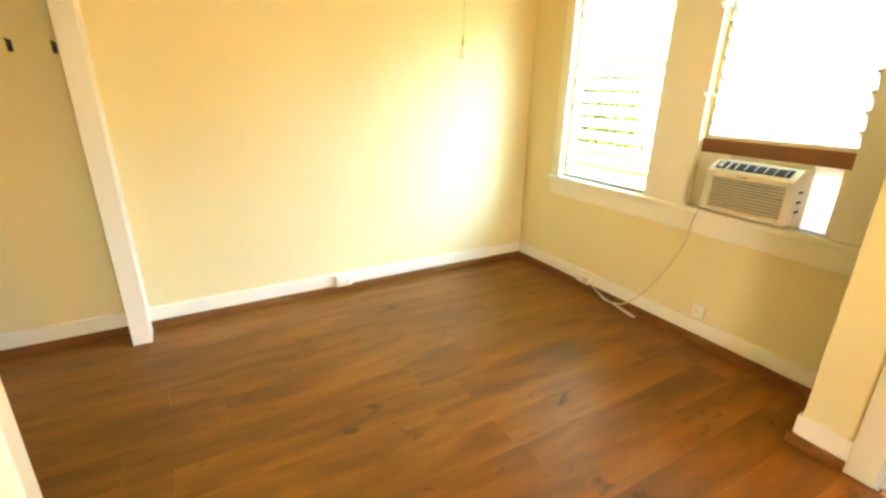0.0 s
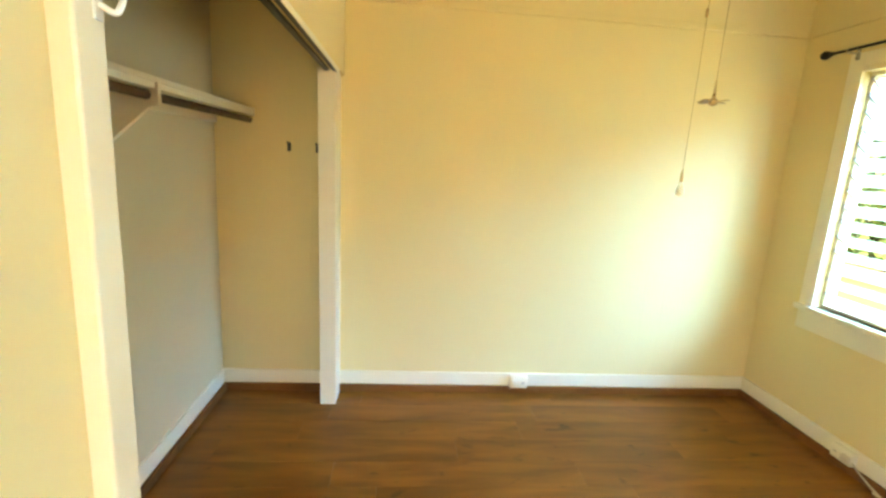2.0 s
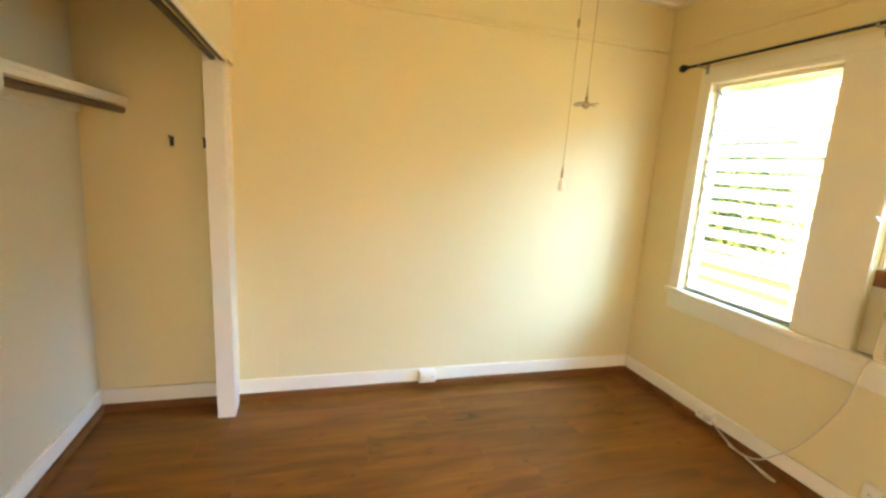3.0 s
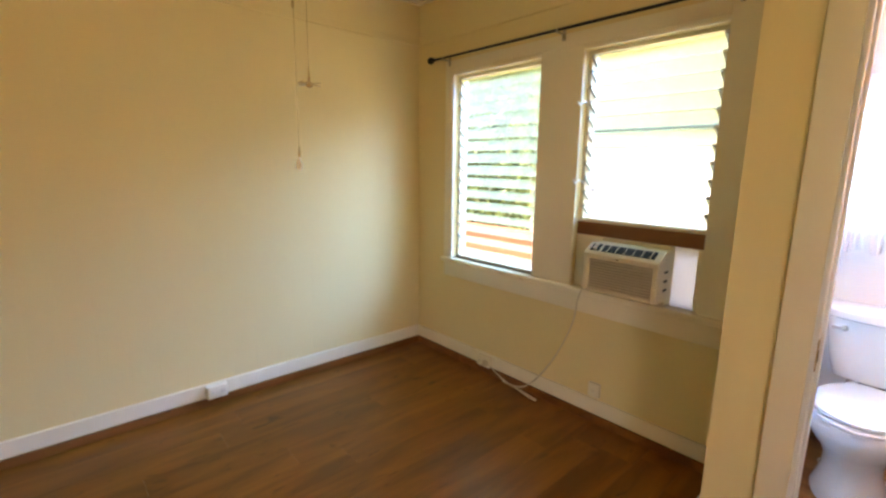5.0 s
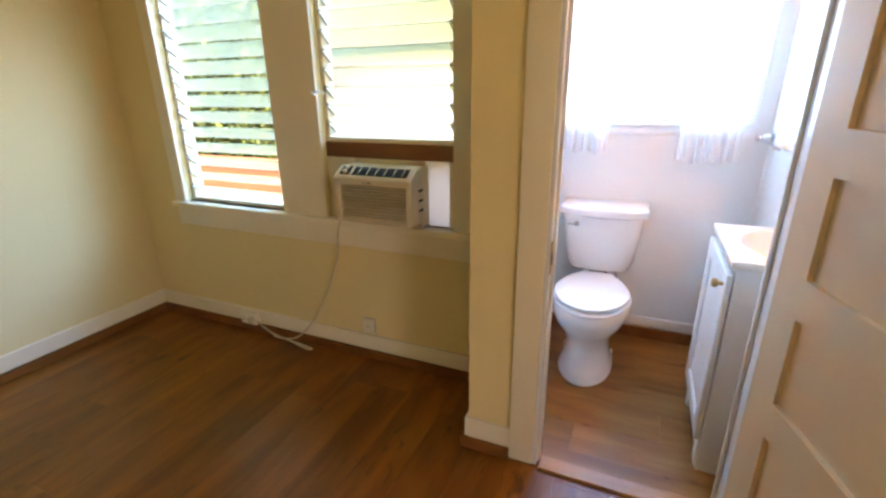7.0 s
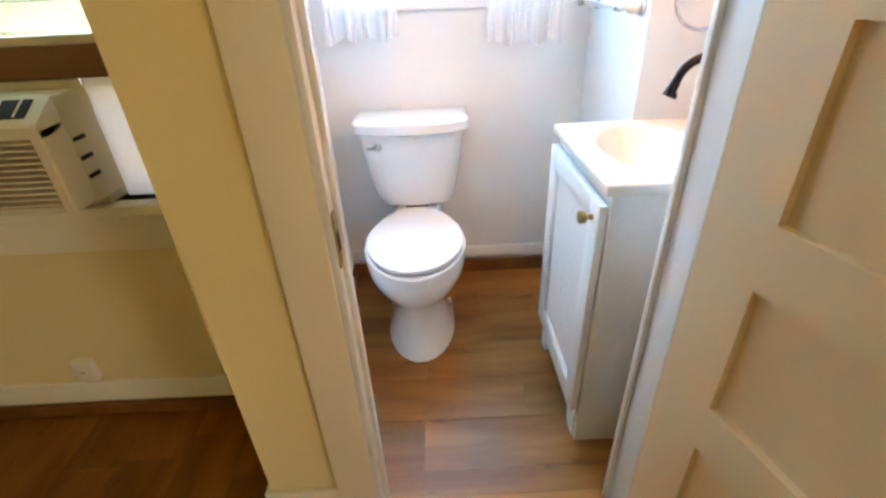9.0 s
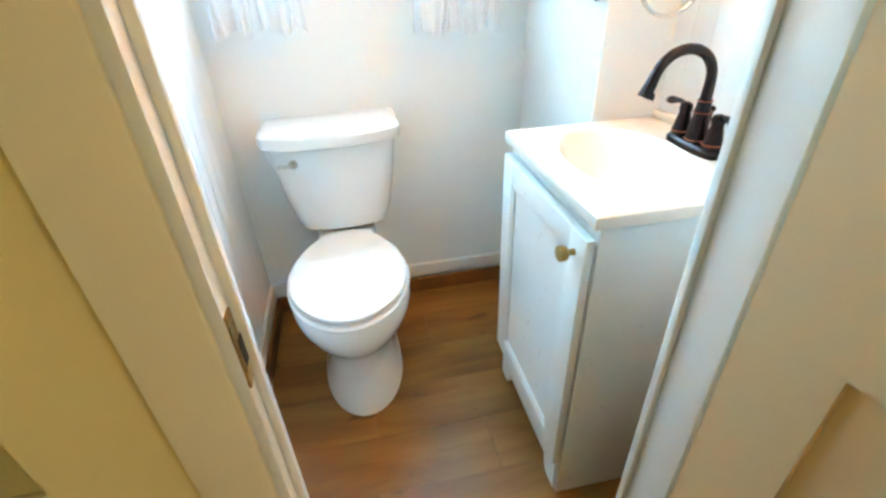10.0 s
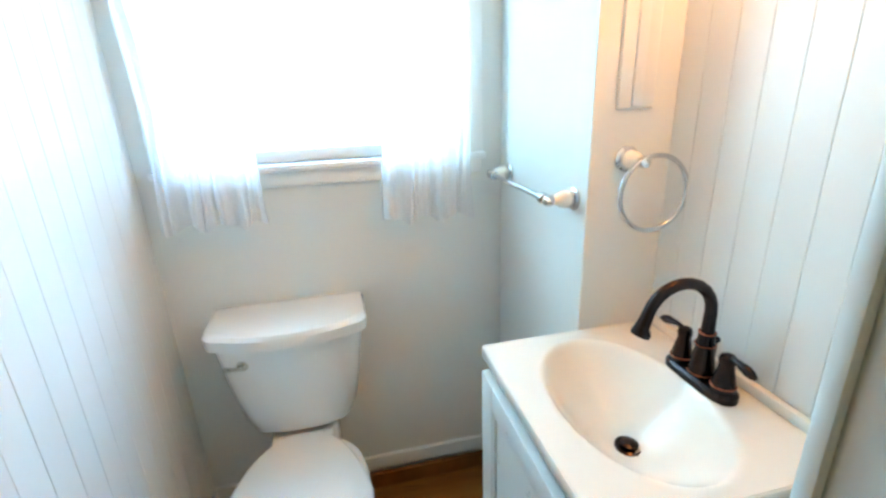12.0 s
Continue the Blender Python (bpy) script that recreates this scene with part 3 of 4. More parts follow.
# ---- things: bedroom ----
ac = thing("air_conditioner", (0.0, -1.79, Z0), "cream plastic window air conditioner on the sill", "air conditioner")
AW, AF = 0.195, -0.165
part("body", boxed((-0.09, 0.34, -AW + 0.008, AW - 0.008, 0.03, 0.285), (-0.02, 0.32, -AW + 0.02, AW - 0.02, 0.0, 0.03), bevel=0.006), AC_PLASTIC, ac)
# front cover: a tray whose top slopes back up to the body
bm = boxed((AF, -0.09, -AW, -AW + 0.026, 0.042, 0.235), (AF, -0.09, AW - 0.03, AW, 0.042, 0.235), (AF, -0.09, -AW + 0.026, AW - 0.03, 0.042, 0.06), bevel=0.005)
rings(bm, [[(AF, y, 0.214), (AF, y, 0.238), (AF + 0.006, y, 0.246), (-0.09, y, 0.288), (-0.09, y, 0.23), (AF + 0.03, y, 0.214)] for y in (-AW, AW)])
face = part("front_cover", bm, AC_PLASTIC, ac, smooth=False)
# a near-black sheet paints the shade behind the slats
part("grille_shade", boxed((AF + 0.024, AF + 0.03, -AW + 0.022, AW - 0.026, 0.055, 0.216)), AC_DARK, ac, "dark sheet for shade behind the grille", smooth=False)
slat = None
for i in range(11):
    z = 0.066 + i * 0.0140
    if slat is None:
        slat = part("slat", boxed((-0.012, 0.006, -AW + 0.025, AW - 0.029, -0.0026, 0.0026), bevel=0.0012, segs=1), AC_PLASTIC, face, smooth=False)
        ob = slat
    else:
        ob = slat.copy()
        scene.collection.objects.link(ob)
    ob.matrix_basis = Matrix.Translation((AF + 0.013, 0, z)) @ Matrix.Rotation(radians(-14), 4, "Y")
slope = Matrix.Translation((AF + 0.040, 0, 0.2685)) @ Matrix.Rotation(-math.atan2(0.042, 0.069), 4, "Y")
# dark plate that paints the shade inside the outlet
part("vent_shade", boxed((-0.026, 0.028, -AW + 0.03, AW - 0.085, -0.008, 0.0015), bevel=0.001), AC_DARK, ac, "dark plate for shade in the top air outlet").matrix_basis = slope
for i in range(6):
    y = -AW + 0.05 + i * 0.044
    part("vane", boxed((-0.025, 0.027, y, y + 0.0035, 0.0, 0.004), bevel=0.001, segs=1), AC_PLASTIC, ac, smooth=False).matrix_basis = slope
part("control_panel", boxed((-0.026, 0.028, AW - 0.072, AW - 0.022, -0.006, 0.0025), bevel=0.001), AC_DARK, ac, "dark control panel").matrix_basis = slope
for dx in (-0.012, 0.014):
    part("knob", lathe([(0.010, 0), (0.010, 0.008), (0.006, 0.011)], slope @ Matrix.Translation((dx, AW - 0.047, 0.002)), 14), AC_PLASTIC, ac)
part("badge", boxed((AF - 0.002, AF + 0.001, 0.0, 0.045, 0.222, 0.230), bevel=0.0008), NICKEL, ac, "small metal badge")
# raised dark bars paint the shade of the side slots
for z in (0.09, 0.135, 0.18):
    part("side_vent_shade", boxed((-0.075, -0.035, -AW + 0.004, -AW + 0.009, z, z + 0.010), bevel=0.002), AC_DARK, ac, "dark bar for shade in a side vent slot")
part("top_flange", boxed((0.0, 0.03, -AW + 0.01, AW - 0.01, 0.285, 0.303), bevel=0.003), AC_PLASTIC, ac)
run("filler_panel", [(0.03, 0.045, WIN[1][0] + 0.035, -1.79 - AW + 0.010, Z0, 1.078)], FILLER, "white filler panel beside the air conditioner", "panel")
run("filler_strip", [(0.02, 0.06, WIN[1][0], WIN[1][0] + 0.035, Z0, 1.078), (0.02, 0.06, -1.79 + AW - 0.010, WIN[1][1], Z0, 1.078)], CREAM_TRIM, "cream filler strip beside the air conditioner", "panel")

cord = thing("power_cord", (0, 0, 0), "cream power cord hanging from the air conditioner", "cord")
part("cable", tube(curve_points([(-0.05, -1.53, 0.782), (-0.055, -1.512, 0.72), (-0.03, -1.47, 0.55), (-0.028, -1.38, 0.34), (-0.035, -1.27, 0.16), (-0.05, -1.17, 0.05), (-0.06, -1.08, 0.018), (-0.05, -0.99, 0.02), (-0.045, -0.90, 0.05), (-0.04, -0.83, 0.085)], 7), 0.0045, 8), CORD, cord)
part("coil", tube(curve_points([(-0.06, -1.10, 0.012), (-0.078, -1.19, 0.008), (-0.092, -1.26, 0.008), (-0.080, -1.28, 0.008), (-0.066, -1.20, 0.008), (-0.06, -1.08, 0.014), (-0.055, -0.98, 0.012)], 7), 0.0045, 8), CORD, cord)
part("plug", boxed((-0.075, -0.042, -0.845, -0.805, 0.07, 0.108), bevel=0.006), CORD, cord)


def outlet_box(name, at, size, label, slots=2, turn=0.0):
    """Surface-mounted receptacle; its own face looks along -y."""
    o = thing(name, at, label, "outlet", turn=turn)
    w, d, h = size
    part("housing", boxed((-w / 2, w / 2, -d, 0, 0, h), bevel=0.004), OUTLET, o)
    part("cover_plate", boxed((-w / 2 + 0.006, w / 2 - 0.006, -d - 0.003, -d, 0.006, h - 0.006), bevel=0.0015), OUTLET, o)
    for i in range(slots):
        x = -w / 4 + i * w / 2 if slots > 1 else 0
        part("receptacle", boxed((x - 0.014, x + 0.014, -d - 0.0045, -d - 0.003, h / 2 - 0.014, h / 2 + 0.014), bevel=0.001), OUTLET, o)
        for dx in (-0.005, 0.005):
            part("slot", boxed((x + dx - 0.001, x + dx + 0.001, -d - 0.0055, -d - 0.0045, h / 2 - 0.004, h / 2 + 0.006)), SLOT, o, smooth=False)
    return o


outlet_box("wall_outlet", (-1.60, -0.012, 0.052), (0.115, 0.045, 0.078), "cream surface-mounted outlet box on the baseboard")
outlet_box("wall_outlet", (-0.012, -0.79, 0.052), (0.115, 0.04, 0.075), "cream surface-mounted outlet box with a plugged cord", turn=-90)
outlet_box("wall_outlet", (0.0, -1.63, 0.15), (0.068, 0.022, 0.085), "small cream outlet plate above the baseboard", 1, turn=-90)

rod = thing("curtain_rod", (-0.085, -1.3, 2.18), "black metal curtain rod above the windows", "curtain rod")
part("pole", tube([(0, -0.95, 0), (0, 1.02, 0)], 0.008, 12), BLACK_METAL, rod)
for s, y in ((1, 1.02), (-1, -0.95)):
    part("finial", lathe([(0.008, 0), (0.013, 0.006), (0.009, 0.014), (0.021, 0.03), (0.025, 0.045), (0.02, 0.06), (0.006, 0.069)], Matrix.Translation((0, y, 0)) @ Matrix.Rotation(radians(-90 * s), 4, "X"), 18), BLACK_METAL, rod)
for y in (0.93, 0.0, -0.86):
    part("bracket", boxed((-0.008, 0.066, y - 0.006, y + 0.006, -0.016, -0.008), (0.057, 0.0645, y - 0.01, y + 0.01, -0.045, 0.01), (-0.012, -0.008, y - 0.006, y + 0.006, -0.016, 0.002), bevel=0.0015), NICKEL, rod, "metal bracket")

for nm, at, lab in (("fan_pull_chain", (-1.849, -1.89, 1.445), "fan pull chain with a cream bulb-shaped pendant"), ("fan_pull_chain", (-1.845, -1.943, 1.616), "fan pull chain with a bronze fan-shaped pendant")):
    f = thing(nm, at, lab, "pull chain")
    top = CEILING - at[2]
    part("chain", tube([(0, 0, 0.035), (0.001, 0.0, 0.3), (0, 0, top)], 0.0007, 6), BRASS, f, "thin brass chain")
    part("canopy", lathe([(0.018, top), (0.018, top - 0.008), (0.006, top - 0.02)], Matrix(), 16), BRASS, f)
    if "bulb" in lab:
        part("pendant", lathe([(0.002, 0.0), (0.006, 0.0015), (0.0075, 0.008), (0.0065, 0.016), (0.0035, 0.023), (0.003, 0.028)], Matrix(), 16), OUTLET, f, "cream bulb-shaped pendant")
        part("connector", lathe([(0.003, 0.027), (0.0033, 0.036), (0.002, 0.048), (0.001, 0.054)], Matrix(), 12), BRASS, f)
        part("coupling", lathe([(0.001, 0.33), (0.0028, 0.333), (0.0028, 0.345), (0.001, 0.348)], Matrix(), 12), BRASS, f)
    else:
        part("hub", lathe([(0.0015, -0.004), (0.007, -0.001), (0.008, 0.006), (0.003, 0.011), (0.0012, 0.04)], Matrix(), 14), BRASS, f)
        for k in range(4):
            part("blade", boxed((0.006, 0.028, -0.006, 0.006, 0.0, 0.002), bevel=0.0008, segs=1), BRASS, f).matrix_basis = pose(0, 0, 0.003, 8, 0, 90 * k + 20)

# Closet
sh = thing("closet_shelf", (-3.48, -1.1, 1.695), "cream painted wooden closet shelf on a bracket", "shelf")
part("shelf_board", boxed((0.0, 0.225, -1.12, 1.10, 0.0, 0.02), bevel=0.003), CREAM_TRIM, sh)
part("front_lip", boxed((0.205, 0.225, -1.12, 1.10, -0.022, 0.0), bevel=0.003), CREAM_TRIM, sh)
part("wall_cleat", boxed((0.0, 0.018, -1.12, 1.10, -0.07, 0.0), bevel=0.003), CREAM_TRIM, sh)
bm = bmesh.new()
rings(bm, [[(0.018, y, 0.0), (0.235, y, 0.0), (0.235, y, -0.075), (0.20, y, -0.085), (0.018, y, -0.25)] for y in (0.045, 0.065)])
part("bracket", bm, CREAM_TRIM, sh, "cream painted wooden bracket", smooth=False)
for a, b in ((-1.12, 0.045), (0.065, 1.10)):
    part("hanging_pole", tube([(0.195, a, -0.043), (0.195, b, -0.043)], 0.0165, 16), POLE_WOOD, sh, "dark wooden hanging pole")
for x in (-3.065, -2.905):
    hk = thing("coat_hook", (x, 0.0, 1.50), "small dark metal coat hook on the closet wall", "hook", "closet hooks")
    part("plate", boxed((-0.01, 0.01, -0.004, 0.0, -0.01, 0.04), bevel=0.0015), BLACK_METAL, hk)
    part("upper_prong", tube(curve_points([(0, -0.003, 0.028), (0, -0.028, 0.026), (0, -0.045, 0.04)], 5), [0.004] * 10 + [0.006], 8), BLACK_METAL, hk)
    part("lower_prong", tube(curve_points([(0, -0.003, 0.0), (0, -0.02, -0.008), (0, -0.026, 0.006)], 5), [0.0035] * 10 + [0.005], 8), BLACK_METAL, hk)
hk = thing("coat_hook", (-2.757, -2.160, 1.655), "white painted hook on the closet post", "hook")
part("plate", boxed((0, 0.004, -0.008, 0.008, -0.03, 0.03), bevel=0.0015), WHITE_TRIM, hk)
part("prong", tube(curve_points([(0.003, 0, -0.012), (0.018, 0.008, -0.018), (0.024, 0.014, 0.002), (0.022, 0.016, 0.012)], 5), 0.004, 8), WHITE_TRIM, hk)
hk = thing("door_catch", (-2.79, -0.185, 1.56), "cream painted catch plate on the closet post", "catch")
part("plate", boxed((-0.02, 0.02, -0.006, 0, -0.04, 0.04), bevel=0.003), CREAM_TRIM, hk)
part("tongue", tube(curve_points([(0.0, -0.005, 0.02), (0.0, -0.02, 0.0), (0.008, -0.012, -0.025)], 5), 0.005, 8), CREAM_TRIM, hk)
bt = thing("door_bumper", (-2.795, -0.185, 1.06), "tiny cream bumper on the closet post", "bumper")
part("pad", lathe([(0.012, 0), (0.011, 0.006), (0.004, 0.009)], Matrix.Rotation(radians(90), 4, "X"), 14), CREAM_TRIM, bt)


# ---- things: bathroom ----
def egg(xc, front, rear, wide, z, n=40, power=2.0, taper=0.0):
    """Ring at height z: rounded towards the front (-x), squarer at the rear."""
    out = []
    for i in range(n):
        a = 6.28318 * i / n
        c, s = math.cos(a), math.sin(a)
        e = 2.0 / (power if c < 0 else power + 0.9)
        x = math.copysign(abs(c) ** e, c) * (rear if c > 0 else front)
        y = math.copysign(abs(s) ** e, s) * wide * (1 - taper * max(0.0, x / rear) ** 1.3)
        out.append((xc + x, y, z))
    return out


toilet = thing("toilet", (BX, -2.714, 0.0), "white two-piece porcelain toilet with closed lid", "toilet")
part("bowl", rings(bmesh.new(), [egg(-0.40, 0.235, 0.29, 0.135, 0.0), egg(-0.40, 0.237, 0.29, 0.13, 0.012), egg(-0.39, 0.222, 0.28, 0.118, 0.06), egg(-0.38, 0.20, 0.27, 0.108, 0.13), egg(-0.385, 0.20, 0.26, 0.115, 0.19),
                                  egg(-0.40, 0.222, 0.25, 0.140, 0.245), egg(-0.415, 0.243, 0.25, 0.168, 0.29), egg(-0.42, 0.252, 0.25, 0.181, 0.325), egg(-0.42, 0.257, 0.25, 0.185, 0.345), egg(-0.42, 0.257, 0.25, 0.185, 0.38), egg(-0.42, 0.250, 0.25, 0.18, 0.391)]), PORCELAIN, toilet)
part("neck", boxed((-0.30, -0.03, -0.105, 0.105, 0.25, 0.405), bevel=0.03, segs=4), PORCELAIN, toilet)
part("seat", rings(bmesh.new(), [egg(-0.42, f, 0.237, w, z, taper=0.38) for f, w, z in ((0.256, 0.182, 0.391), (0.264, 0.188, 0.396), (0.264, 0.188, 0.405), (0.257, 0.183, 0.411))]), SEAT_PLASTIC, toilet)
part("lid", rings(bmesh.new(), [egg(-0.42, f, h, w, z, taper=0.38) for f, h, w, z in ((0.236, 0.225, 0.168, 0.415), (0.250, 0.236, 0.179, 0.419), (0.251, 0.238, 0.180, 0.430), (0.240, 0.232, 0.171, 0.438), (0.16, 0.16, 0.11, 0.442), (0.05, 0.05, 0.03, 0.443))]), SEAT_PLASTIC, toilet)
for s in (-1, 1):
    part("hinge_cap", boxed((-0.205, -0.165, s * 0.075 - 0.016, s * 0.075 + 0.016, 0.404, 0.424), bevel=0.006), SEAT_PLASTIC, toilet)
    part("bolt_cap", lathe([(0.013, 0), (0.013, 0.012), (0.007, 0.022), (0.001, 0.024)], Matrix.Translation((-0.30, s * 0.116, 0.028)), 14), PORCELAIN, toilet)


def slab(x0, x1, half, z, r, bow=0.0, n=6):
    """Rounded rectangle ring with its front (x0) bowed outward."""
    out = []
    for cx, cy, a0 in ((x1 - r * 0.4, half - r * 0.4, 0), (x0 + r, half - r, 90), (x0 + r, -half + r, 180), (x1 - r * 0.4, -half + r * 0.4, 270)):
        rr = r * 0.4 if a0 in (0, 270) else r
        for k in range(n + 1):
            a = radians(a0 + 90 * k / n)
            x, y = cx + rr * math.cos(a), cy + rr * math.sin(a)
            out.append((x, y, z))
        if a0 == 90:
            for k in range(1, 8):
                out.append((x0, (half - r) * (1 - k / 4), z))
    return [(x - bow * (1 - (y / half) ** 2) * (1 if x < (x0 + x1) / 2 else 0), y, q) for x, y, q in out]


tank = part("tank", rings(bmesh.new(), [slab(-0.125, -0.03, 0.125, 0.428, 0.045, 0.03), slab(-0.142, -0.025, 0.155, 0.44, 0.05, 0.036), slab(-0.152, -0.02, 0.172, 0.49, 0.05, 0.042), slab(-0.162, -0.016, 0.190, 0.60, 0.045, 0.048),
                                        slab(-0.170, -0.014, 0.206, 0.745, 0.035, 0.052)]), PORCELAIN, toilet)
part("tank_lid", rings(bmesh.new(), [slab(-0.174, -0.010, 0.210, 0.745, 0.03, 0.054), slab(-0.186, -0.006, 0.221, 0.752, 0.03, 0.056), slab(-0.188, -0.006, 0.223, 0.785, 0.03, 0.056), slab(-0.180, -0.010, 0.216, 0.797, 0.03, 0.056), slab(-0.170, -0.02, 0.207, 0.80, 0.025, 0.055)]), PORCELAIN, toilet)
lev = part("flush_lever", lathe([(0.015, 0), (0.015, 0.006), (0.008, 0.009), (0.008, 0.016)], Matrix.Translation((-0.196, 0.125, 0.70)) @ Matrix.Rotation(radians(-90), 4, "Y"), 16), NICKEL, toilet, "brushed metal flush lever")
part("arm", tube([(-0.212, 0.125, 0.70), (-0.212, 0.135, 0.699), (-0.203, 0.172, 0.697)], [0.006, 0.005, 0.007], 8), NICKEL, lev)
part("gasket", boxed((-0.12, -0.05, -0.05, 0.05, 0.400, 0.434), bevel=0.01), SLOT, toilet, "dark rubber tank gasket")

VX, VY = 0.0115, -3.3875
van = thing("vanity_cabinet", (VX, VY, 0.0), "small white shaker vanity cabinet with one door", "cabinet")
HX, FY = 0.232, 0.197
part("side_panel", boxed((-HX, -HX + 0.016, -0.21, FY, 0.0, 0.822), bevel=0.0015), CABINET, van)
part("side_panel", boxed((HX - 0.016, HX, -0.21, FY, 0.0, 0.822), bevel=0.0015), CABINET, van)
part("back_panel", boxed((-HX + 0.016, HX - 0.016, -0.205, -0.195, 0.08, 0.80)), CABINET, van, smooth=False)
part("bottom_panel", boxed((-HX + 0.016, HX - 0.016, -0.195, FY - 0.02, 0.10, 0.115)), CABINET, van, smooth=False)
part("face_frame", boxed((-HX + 0.016, -HX + 0.045, FY - 0.02, FY, 0.13, 0.822), (HX - 0.045, HX - 0.016, FY - 0.02, FY, 0.13, 0.822), (-HX + 0.045, HX - 0.045, FY - 0.02, FY, 0.775, 0.822), bevel=0.001), CABINET, van)
bm = bmesh.new()
base = [(-HX + 0.016, 0.0), (-HX + 0.055, 0.0)] + [(-HX + 0.055 + 0.03 * math.sin(radians(15 * k)), 0.055 * (1 - math.cos(radians(15 * k)))) for k in range(1, 7)]
base += [(-x, z) for x, z in reversed(base)]
outline = base + [(HX - 0.016, 0.13), (-HX + 0.016, 0.13)]
rings(bm, [[(x, y, z) for x, z in outline] for y in (FY - 0.018, FY + 0.004)])
part("toe_valance", bm, CABINET, van, "scalloped toe valance", smooth=False)
dr = part("door", boxed((-HX + 0.066, HX - 0.066, FY + 0.007, FY + 0.015, 0.19, 0.74)), CABINET, van, smooth=False)
for s in (-1, 1):
    part("stile", boxed((s * (HX - 0.067), s * (HX - 0.002), FY + 0.005, FY + 0.024, 0.135, 0.795), bevel=0.002), CABINET, dr)
for a, b in ((0.135, 0.195), (0.735, 0.795)):
    part("door_rail", boxed((-HX + 0.067, HX - 0.067, FY + 0.005, FY + 0.024, a, b), bevel=0.002), CABINET, dr)
part("panel_bead", boxed((-HX + 0.067, -HX + 0.078, FY + 0.014, FY + 0.022, 0.195, 0.735), (HX - 0.078, HX - 0.067, FY + 0.014, FY + 0.022, 0.195, 0.735), (-HX + 0.078, HX - 0.078, FY + 0.014, FY + 0.022, 0.195, 0.206), (-HX + 0.078, HX - 0.078, FY + 0.014, FY + 0.022, 0.724, 0.735), bevel=0.003), CABINET, dr)
part("knob", lathe([(0.007, 0), (0.006, 0.012), (0.014, 0.017), (0.0155, 0.022), (0.0155, 0.031), (0.012, 0.034), (0.002, 0.035)], Matrix.Translation((-HX + 0.04, FY + 0.024, 0.752)) @ Matrix.Rotation(radians(-90), 4, "X"), 20), BRASS, dr, "brushed brass knob")

top = thing("sink_basin", (VX, VY, 0.822), "off-white cultured marble vanity top with oval basin", "sink")
bm = bmesh.new()
TX0, TX1, TY0, TY1, TH = -0.24, 0.2425, -0.2115, 0.2125, 0.028
NX, NY = 72, 64
grid = []
for j in range(NY + 1):
    row = []
    for i in range(NX + 1):
        x, y = TX0 + (TX1 - TX0) * i / NX, TY0 + (TY1 - TY0) * j / NY
        d = math.hypot((x + 0.008) / 0.205, (y - 0.020) / 0.135)
        z = TH
        if d < 1:
            z -= 0.112 * (1 - d ** 2.0) ** 1.05
        z += 0.002 * math.exp(-((d - 1.05) / 0.05) ** 2)
        row.append(bm.verts.new((x, y, z)))
    grid.append(row)
for j in range(NY):
    for i in range(NX):
        bm.faces.new((grid[j][i], grid[j][i + 1], grid[j + 1][i + 1], grid[j + 1][i]))
edge = [grid[0][i] for i in range(NX)] + [grid[j][NX] for j in range(NY)] + [grid[NY][i] for i in range(NX, 0, -1)] + [grid[j][0] for j in range(NY, 0, -1)]
low = [bm.verts.new((v.co.x, v.co.y, 0.0)) for v in edge]
for k in range(len(edge)):
    bm.faces.new((edge[k], low[k], low[(k + 1) % len(edge)], edge[(k + 1) % len(edge)]))
part("basin_slab", bm, MARBLE, top)
part("rim", boxed((TX0, TX1, TY1 - 0.002, TY1 + 0.004, 0.002, TH - 0.001), (TX0 - 0.004, TX0 + 0.002, TY0, TY1 + 0.004, 0.002, TH - 0.001), bevel=0.0025), MARBLE, top)
part("backsplash", boxed((TX0, TX1, TY0, TY0 + 0.016, TH, TH + 0.022), bevel=0.005), MARBLE, top)
drain = part("drain", lathe([(0.027, 0), (0.027, 0.004), (0.022, 0.006), (0.020, 0.003)], Matrix.Translation((-0.012, 0.006, TH - 0.112)), 24), BRONZE, top, "dark bronze drain flange")
part("stopper", lathe([(0.017, 0), (0.017, 0.006), (0.012, 0.009), (0.002, 0.010)], Matrix.Translation((-0.012, 0.006, TH - 0.108)), 20), BRONZE, drain)

fc = thing("faucet", (0.0115, -3.530, 0.850), "dark bronze two-handle faucet with copper rings", "faucet")
part("base_plate", rings(bmesh.new(), [[(x, y, z) for x, y in [((0.052 * (1 if math.cos(a) > 0 else -1)) + 0.028 * math.cos(a), 0.027 * math.sin(a)) for a in [6.28318 * k / 32 for k in range(32)]]] for z in (0.0, 0.012)] +
                           [[((0.052 * (1 if math.cos(a) > 0 else -1)) + 0.023 * math.cos(a), 0.022 * math.sin(a), 0.018) for a in [6.28318 * k / 32 for k in range(32)]]]), BRONZE, fc)
part("spout_body", lathe([(0.023, 0.016), (0.024, 0.022), (0.020, 0.05), (0.0165, 0.075), (0.0175, 0.082), (0.0155, 0.09), (0.014, 0.105)], Matrix(), 24), BRONZE, fc)
arc = [(0, 0, 0.10), (0, 0, 0.147)] + [(0, 0.064 - 0.064 * math.cos(radians(a)), 0.147 + 0.064 * math.sin(radians(a))) for a in range(15, 166, 15)] + [(0, 0.131, 0.148), (0, 0.138, 0.130)]
sp = part("spout", tube([(x, y * 1.05, z) for x, y, z in arc], [0.0125] + [0.0108] * (len(arc) - 3) + [0.012, 0.0138], 16), BRONZE, fc)
